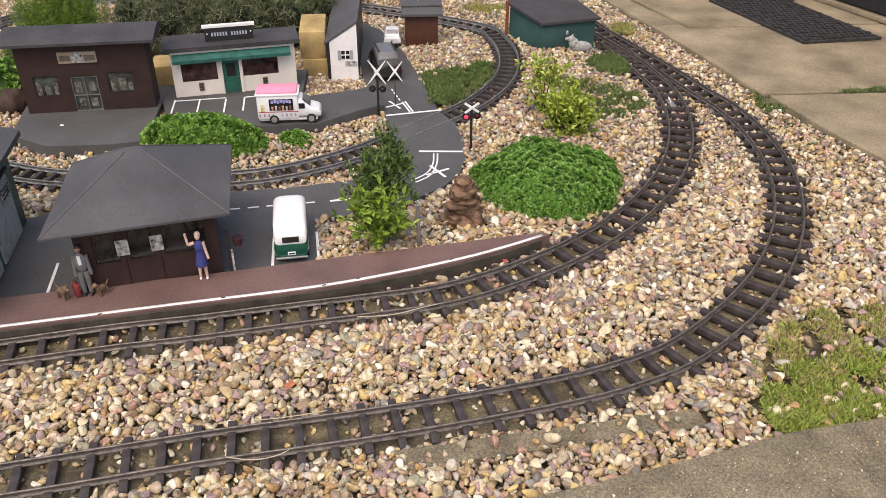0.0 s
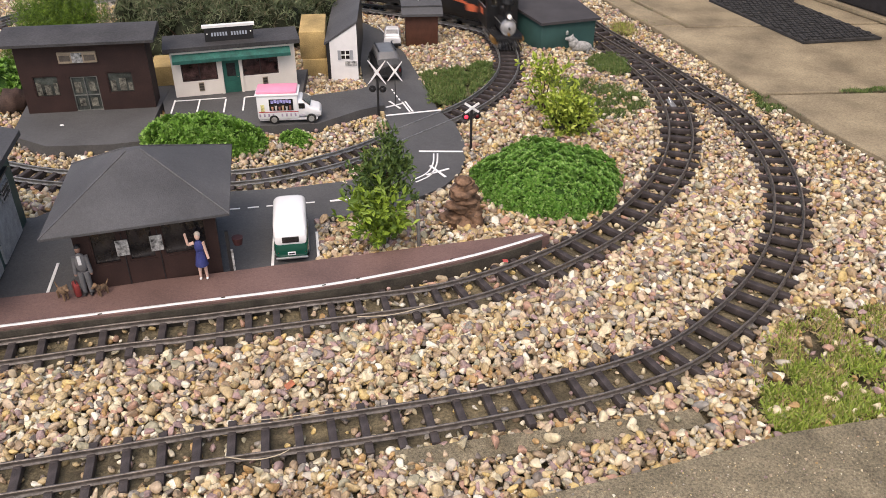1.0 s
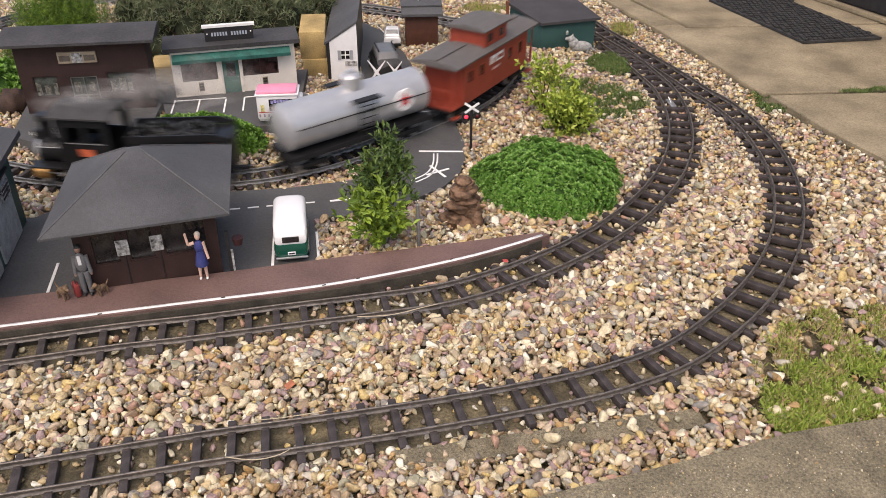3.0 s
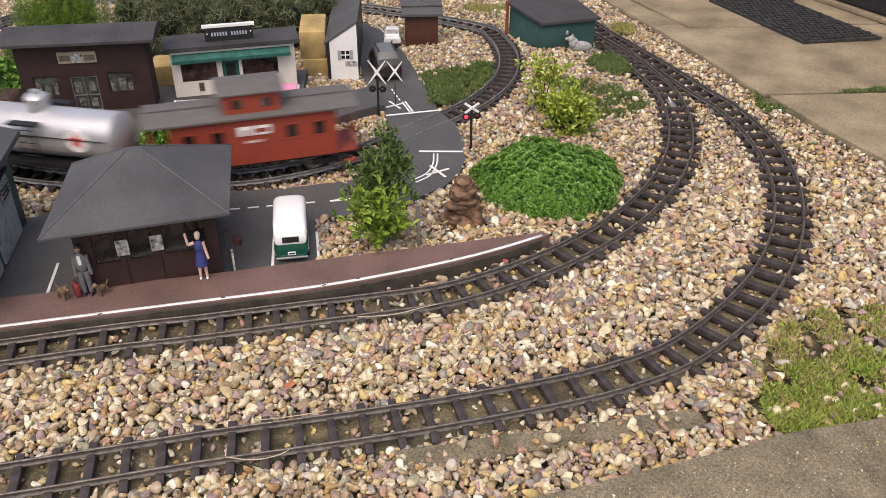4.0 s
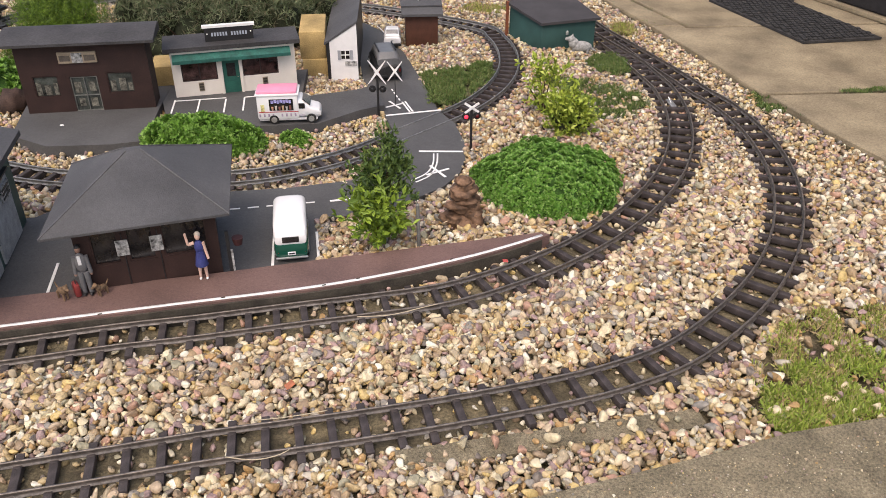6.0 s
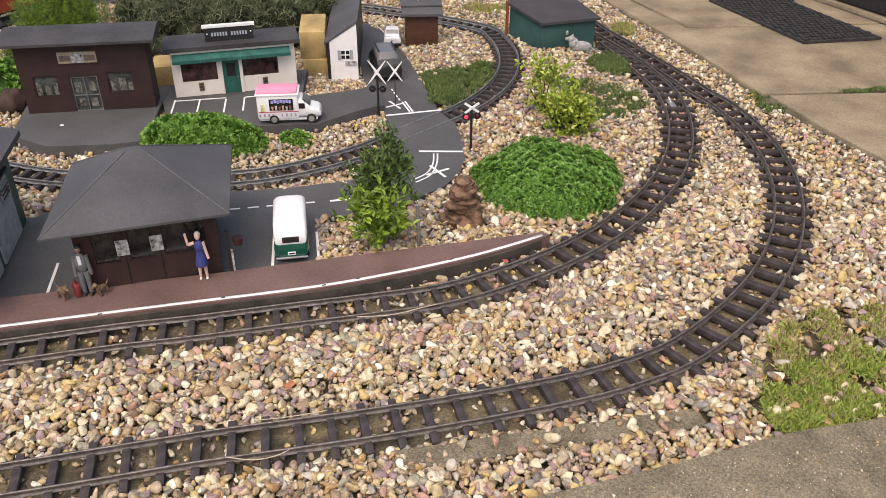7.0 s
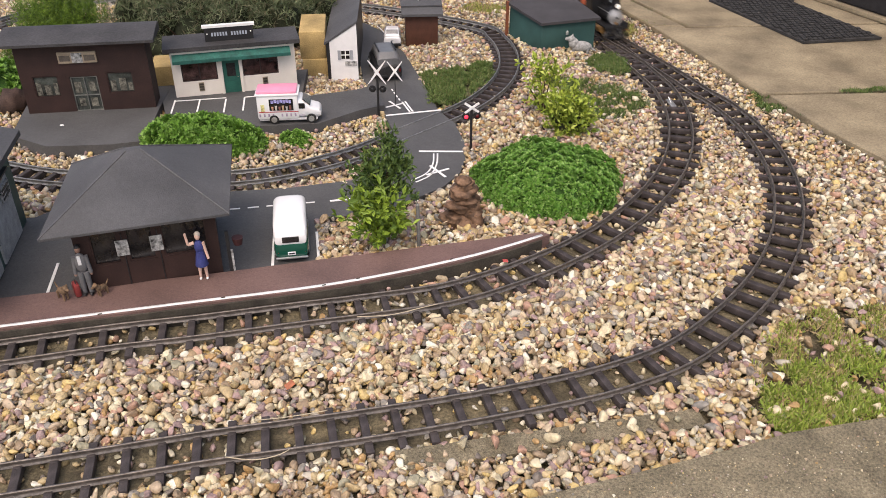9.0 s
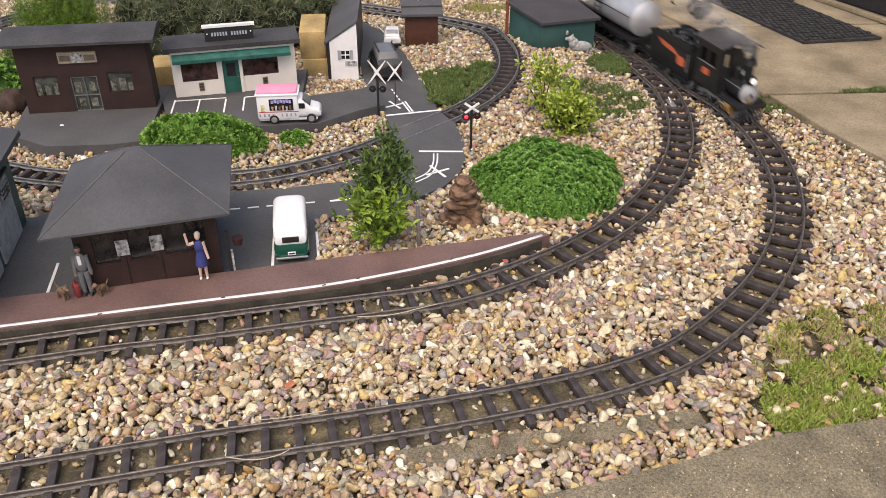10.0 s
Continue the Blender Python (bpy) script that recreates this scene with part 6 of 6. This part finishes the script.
def tender():
    t = thing("tender", "black toy coal tender with orange markings", "railway wagon")
    part("tank", box(B(), 0, 0, 0.028, 0.170, 0.074, 0.058, bevel=0.003), M_LOCO, t)
    bm = B()
    for y in (-1, 1):
        sheet_prism(bm, [(-0.084, 0.0855), (0.084, 0.0855), (0.086, 0.098), (-0.060, 0.098), (-0.086, 0.090)], y * 0.037, y * 0.003)
    part("flare", bm, M_LOCO, t)
    part("front_board", box(B(), 0.083, 0, 0.0855, 0.003, 0.072, 0.012), M_LOCO, t)
    bm = B()
    r = random.Random(5)
    for i in range(80):
        ball(bm, r.uniform(-0.050, 0.075), r.uniform(-0.031, 0.031), 0.086 + r.uniform(0, 0.009), r.uniform(0.005, 0.009), sub=1)
    part("coal", bm, mat("coal", (0.012, 0.012, 0.012), 0.45, vary=0.5), t, "heap of black coal")
    for s in (-1, 1):
        part("shield", sheet_prism(B(), [(0.036, 0.046), (0.062, 0.046), (0.065, 0.060), (0.052, 0.066), (0.032, 0.063)], s * 0.0371, s * 0.0010), M_ORANGE, t, "orange shield shape")
        for k in range(3):
            z = 0.0615 + 0.0045 * k
            part("marking", sheet_prism(B(), [(0.044 - 0.012 * k, z), (0.038 - 0.012 * k, z + 0.0036), (-0.040 - 0.006 * k, z + 0.0105), (-0.028 - 0.006 * k, z + 0.0070)], s * 0.0371, s * 0.0012), M_ORANGE, t, "slanting orange streak")
        part("grab_rail", cyl(B(), (0.078, s * 0.0395, 0.040), (0.078, s * 0.0395, 0.080), 0.0009, n=6), M_RIM, t)
    part("frame", box(box(box(B(), 0, 0, 0.022, 0.172, 0.066, 0.006), 0.096, 0, 0.014, 0.022, 0.008, 0.006), -0.098, 0, 0.014, 0.026, 0.008, 0.006), M_UNDER, t)
    bogie(t, 0.048), bogie(t, -0.048)
    return t


def star(bm, y, x, z, r, s):
    c = bm.verts.new((x, y, z))
    ring = [bm.verts.new((x + (r if i % 2 == 0 else r * 0.42) * math.sin(math.pi * i / 5) * s, y, z + (r if i % 2 == 0 else r * 0.42) * math.cos(math.pi * i / 5))) for i in range(10)]
    fs = [bm.faces.new((c, ring[i], ring[(i + 1) % 10])) for i in range(10)]
    ex = bmesh.ops.extrude_face_region(bm, geom=fs)
    bmesh.ops.translate(bm, vec=(0, 0.0008 * (1 if y > 0 else -1), 0), verts=[v for v in ex["geom"] if isinstance(v, bmesh.types.BMVert)])
    bmesh.ops.recalc_face_normals(bm, faces=bm.faces)
    return bm


def tank_wagon():
    t = thing("tank_wagon", "silver toy tank wagon with a red star on white", "railway wagon")
    R, zc, hl = 0.0425, 0.083, 0.146
    bm = B()
    prof = [(-hl - 0.014, 0.002), (-hl - 0.012, R * 0.45), (-hl - 0.006, R * 0.8), (-hl, R), (hl, R), (hl + 0.006, R * 0.8), (hl + 0.012, R * 0.45), (hl + 0.014, 0.002)]
    rings = [[bm.verts.new((x, r * math.cos(a), zc + r * math.sin(a))) for a in np.linspace(0, 2 * math.pi, 40, endpoint=False)] for x, r in prof]
    for a, b in zip(rings, rings[1:]):
        for i in range(40):
            bm.faces.new((a[i], b[i], b[(i + 1) % 40], a[(i + 1) % 40]))
    bm.faces.new(rings[0])
    bm.faces.new(rings[-1])
    bmesh.ops.recalc_face_normals(bm, faces=bm.faces)
    part("tank", bm, M_TANK, t, "silver-grey painted tank")
    for x in (-0.145, -0.048, 0.048, 0.1434):
        part("tank_band", cyl(B(), (x, 0, zc), (x + 0.0016, 0, zc), R + 0.0005, n=40), M_TANK, t)
    dm = part("dome", ball(cyl(B(), (0, 0, zc + R - 0.006), (0, 0, zc + R + 0.018), 0.020, n=24), 0, 0, zc + R + 0.018, 0.020, 0.020, 0.007), M_TANK, t, "silver filling dome")
    part("dome_cap", cyl(B(), (0, 0, zc + R + 0.023), (0, 0, zc + R + 0.029), 0.007), M_TANK, dm)
    part("underframe", box(box(B(), 0, 0, 0.022, 0.308, 0.032, 0.014), 0, 0, 0.032, 0.308, 0.080, 0.008), M_UNDER, t, "black underframe")
    for s in (-1, 1):
        bm = B()
        box(bm, 0, s * (R + 0.006), zc + 0.030, 0.055, 0.016, 0.003)
        part("walkway", bm, M_UNDER, t, "small black dome walkway")
        bm = B()
        for x in (-0.016, 0.016):
            cyl(bm, (x, s * 0.049, 0.040), (x, s * 0.053, zc + 0.032), 0.0013, n=6)
        for k in range(7):
            z = 0.046 + k * 0.0115
            cyl(bm, (-0.016, s * (0.049 + 0.0005 * k), z), (0.016, s * (0.049 + 0.0005 * k), z), 0.001, n=6)
        part("ladder", bm, M_UNDER, t, "thin black ladder")
        part("handrail", cyl(B(), (-0.14, s * (R + 0.003), zc + 0.008), (0.14, s * (R + 0.003), zc + 0.008), 0.0011, n=6), M_UNDER, t)
        ds = part("emblem_disc", cyl(B(), (-0.088, s * (R - 0.002), zc + 0.006), (-0.088, s * (R + 0.0018), zc + 0.006), 0.0205, n=28), M_WHITE, t, "white round emblem")
        part("star", star(B(), s * (R + 0.0022), -0.088, zc + 0.006, 0.0155, 1), M_STARRED, ds, "red star shape")
    for x in (0.162, -0.162):
        part("coupler", box(B(), x, 0, 0.014, 0.024, 0.008, 0.006, bevel=0.001), M_UNDER, t)
    bogie(t, 0.105), bogie(t, -0.105)
    return t


def caboose():
    t = thing("caboose", "red toy caboose with a grey roof and cupola", "railway wagon")
    w, L, h0, h1 = 0.092, 0.295, 0.034, 0.118
    holes = [(0.022, 0.042, 0.040, 0.064), (0.072, 0.092, 0.040, 0.064), (0.203, 0.223, 0.040, 0.064), (0.253, 0.273, 0.040, 0.064)]
    for s in (-1, 1):
        bm = wall_with_holes(B(), L, h1 - h0, 0.004, holes)
        bmesh.ops.transform(bm, matrix=Matrix.Translation((-L / 2, -0.002 + s * (w / 2 - 0.002), h0)), verts=bm.verts)
        part("side_wall", bm, M_CAB, t)
        for a, b, z0, z1 in holes:
            x = (a + b) / 2 - L / 2
            wn_ = part("window", box(B(), x, s * (w / 2 - 0.0035), h0 + z0, b - a, 0.001, z1 - z0), M_DARKGLASS, t)
            part("sill", box(B(), x, s * (w / 2 - 0.0005), h0 + z0 - 0.002, b - a + 0.004, 0.003, 0.002), M_CAB, wn_)
            part("lintel", box(B(), x, s * (w / 2 - 0.0005), h0 + z1, b - a + 0.004, 0.003, 0.002), M_CAB, wn_)
        bm = B()
        for x in (-0.0145, 0.0165):
            box(bm, x, s * (w / 2 + 0.0006), 0.0865, 0.027, 0.0012, 0.017, bevel=0.0004)
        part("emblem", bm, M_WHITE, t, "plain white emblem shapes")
        bm = B()
        box(bm, -0.0125, s * (w / 2 + 0.0014), 0.0915, 0.0215, 0.0006, 0.007)
        box(bm, 0.0165, s * (w / 2 + 0.0014), 0.0865, 0.006, 0.0006, 0.011)
        part("emblem_slot", bm, M_CAB, t, "red slots in the white emblem")
        part("lettering_bar", box(B(), 0.003, s * (w / 2 + 0.0006), 0.073, 0.034, 0.0010, 0.0045), mat("pink_white_print", (0.62, 0.42, 0.38), 0.6), t)
    for x in (-L / 2 + 0.002, L / 2 - 0.002):
        part("end_wall", box(B(), x, 0, h0, 0.004, w - 0.008, h1 - h0), M_CAB, t)
    roof = [(-0.054, 0.1182), (-0.054, 0.1215), (-0.030, 0.128), (0, 0.130), (0.030, 0.128), (0.054, 0.1215), (0.054, 0.1182)]
    part("roof", profile(B(), roof, -0.188, 0.188), M_CABROOF, t, "grey arched roof")
    for x in (-0.125, 0.125):
        part("roof_walk", box(B(), x, 0, 0.1302, 0.12, 0.014, 0.002), M_CABROOF, t)
    bm = B()
    box(bm, 0, 0, 0.1205, 0.098, 0.082, 0.038)
    cp = part("cupola", bm, M_CAB, t)
    for s in (-1, 1):
        for x in (-0.026, 0.026):
            part("cupola_window", box(B(), x, s * 0.0413, 0.134, 0.018, 0.001, 0.015), M_DARKGLASS, cp)
    part("cupola_roof", profile(B(), [(-0.047, 0.1587), (-0.047, 0.1610), (-0.025, 0.166), (0, 0.168), (0.025, 0.166), (0.047, 0.1610), (0.047, 0.1587)], -0.060, 0.060), M_CABROOF, cp)
    part("underframe", box(B(), 0, 0, 0.026, 0.37, 0.070, 0.008), M_UNDER, t)
    for s in (-1, 1):
        part("end_platform", box(B(), s * 0.167, 0, 0.0342, 0.036, 0.088, 0.003), M_CAB, t)
        bm = B()
        for y in (-0.040, -0.013, 0.013, 0.040):
            cyl(bm, (s * 0.182, y, 0.037), (s * 0.182, y, 0.072), 0.0016, n=7)
        cyl(bm, (s * 0.182, -0.040, 0.072), (s * 0.182, 0.040, 0.072), 0.0016, n=7)
        for y in (-0.042, 0.042):
            cyl(bm, (s * 0.182, y, 0.037), (s * 0.182, y, 0.119), 0.0013, n=7)
        part("end_railing", bm, M_CAB, t, "red end railing")
        part("step", box(box(B(), s * 0.170, -0.042, 0.014, 0.022, 0.012, 0.003), s * 0.170, 0.042, 0.014, 0.022, 0.012, 0.003), M_CAB, t)
    for x in (0.196, -0.196):
        part("coupler", box(B(), x, 0, 0.014, 0.02, 0.008, 0.006, bevel=0.001), M_UNDER, t)
    bogie(t, 0.125), bogie(t, -0.125)
    return t


LOCO, DRIVERS, RODS, ROLLERS = locomotive()
TENDER, TANKER, CABOOSE = tender(), tank_wagon(), caboose()


def lengthen(t, k):
    """Draws a wagon's parts out along its length; wheels only move."""
    done = set()
    for c in t.children_recursive:
        if "wheel_set" in c.name:
            c.location.x *= k
        elif c.parent is None or "wheel_set" not in c.parent.name:
            if c.data.name not in done:
                c.data.transform(Matrix.Diagonal((k, 1, 1, 1)))
                done.add(c.data.name)


lengthen(CABOOSE, 0.945)


def smoke_material():
    """Thin grey smoke: mostly see-through, denser in wisps."""
    m = bpy.data.materials.new("thin_smoke")
    m.use_nodes = True
    n, k = m.node_tree.nodes, m.node_tree.links
    b = n["Principled BSDF"]
    b.inputs["Base Color"].default_value = (0.62, 0.60, 0.58, 1)
    b.inputs["Roughness"].default_value, b.inputs["Specular IOR Level"].default_value = 1.0, 0.0
    co, t, r = n.new("ShaderNodeTexCoord"), n.new("ShaderNodeTexNoise"), n.new("ShaderNodeMapRange")
    t.inputs["Scale"].default_value, t.inputs["Detail"].default_value = 30, 4
    r.inputs["From Min"].default_value, r.inputs["From Max"].default_value = 0.40, 0.75
    r.inputs["To Min"].default_value, r.inputs["To Max"].default_value = 0.0, 0.13
    k.new(co.outputs["Object"], t.inputs["Vector"])
    k.new(t.outputs["Fac"], r.inputs["Value"])
    k.new(r.outputs["Result"], b.inputs["Alpha"])
    return m


M_SMOKE = smoke_material()
PUFFS = []
for k in range(12):
    bm = ball(B(), 0, 0, 0, 1, sub=3)
    for q in bm.verts:
        f = 1 + 0.45 * noise.noise(q.co * 1.5 + Vector((k * 9.0, 0, 0)))
        q.co = Vector((q.co.x * (0.030 + 0.0035 * k) * f, q.co.y * (0.017 + 0.002 * k) * f, q.co.z * (0.015 + 0.002 * k) * f))
    PUFFS.append(solid("smoke_puff", bm, M_SMOKE, "thin grey drifting smoke above the locomotive", "smoke", group="chimney smoke"))

# the line the train runs along, once round and out by the outer track
LEAD = curve_points([(-2.3, 2.38), (-1.8, 2.43), (-1.3, 2.455), (-0.924, 2.46)])
LINE = np.concatenate([LEAD, LOOP, BACK[1:], OUTER[::-1][1:]])
RUN = np.r_[0, np.cumsum(np.linalg.norm(np.diff(LINE, axis=0), axis=1))]


def on_line(s):
    return Vector((np.interp(s, RUN, LINE[:, 0]), np.interp(s, RUN, LINE[:, 1]), 0))


def sit(s, base):
    """A wagon's pose, its bogies on the line."""
    a, b = on_line(s + base / 2), on_line(s - base / 2)
    c = (a + b) / 2
    return pose(c.x, c.y, 0.0002, 0, 0, math.degrees(math.atan2(a.y - b.y, a.x - b.x)))


# seconds and metres run by the train's nose
TIMES = [(0, 2.10), (0.5, 2.411), (1.0, 2.705), (1.5, 3.02), (2.0, 3.380), (2.4, 3.625), (3.8, 4.42), (4.5, 4.777), (5.0, 5.035), (6.0, 5.60), (7.1, 6.20), (8.0, 6.67), (8.9, 7.141), (9.2, 7.30), (9.5, 7.452), (9.8, 7.63), (10.0, 7.745)]


def nose(t):
    return float(np.interp(t, [a for a, b in TIMES], [b for a, b in TIMES]))


def motions():
    ts = [i / 10 for i in range(101)]
    walk(LOCO, [(t, sit(nose(t) - 0.118, 0.10)) for t in ts])
    walk(TENDER, [(t, sit(nose(t) - 0.300, 0.096)) for t in ts])
    walk(TANKER, [(t, sit(nose(t) - 0.612, 0.21)) for t in ts])
    walk(CABOOSE, [(t, sit(nose(t) - 0.976, 0.236)) for t in ts])
    for k, puff in enumerate(PUFFS):
        walk(puff, [(t, sit(nose(t) - 0.075 - 0.026 * k, 0.05) @ pose(0, 0.012 * math.sin(2.1 * k), 0.138 + 0.0035 * k)) for t in ts])
    fine = [i / 40 for i in range(401)]
    for w in DRIVERS:
        x = w.location.x
        walk(w, [(t, Matrix.Translation((x, 0, 0.019)) @ Matrix.Rotation(nose(t) / 0.019, 4, "Y")) for t in fine])
    for rod in RODS:
        walk(rod, [(t, Matrix.Translation((-0.009 + 0.009 * math.sin(nose(t) / 0.019), 0, 0.019 + 0.009 * math.cos(nose(t) / 0.019)))) for t in fine])
    wagons = [c for t in (TENDER, TANKER, CABOOSE) for c in t.children_recursive if c.name.startswith("wheel_set")]
    for w in ROLLERS + wagons:
        at = w.location.copy()
        walk(w, [(t, Matrix.Translation(at) @ Matrix.Rotation(nose(t) / at.z, 4, "Y")) for t in fine])


motions()
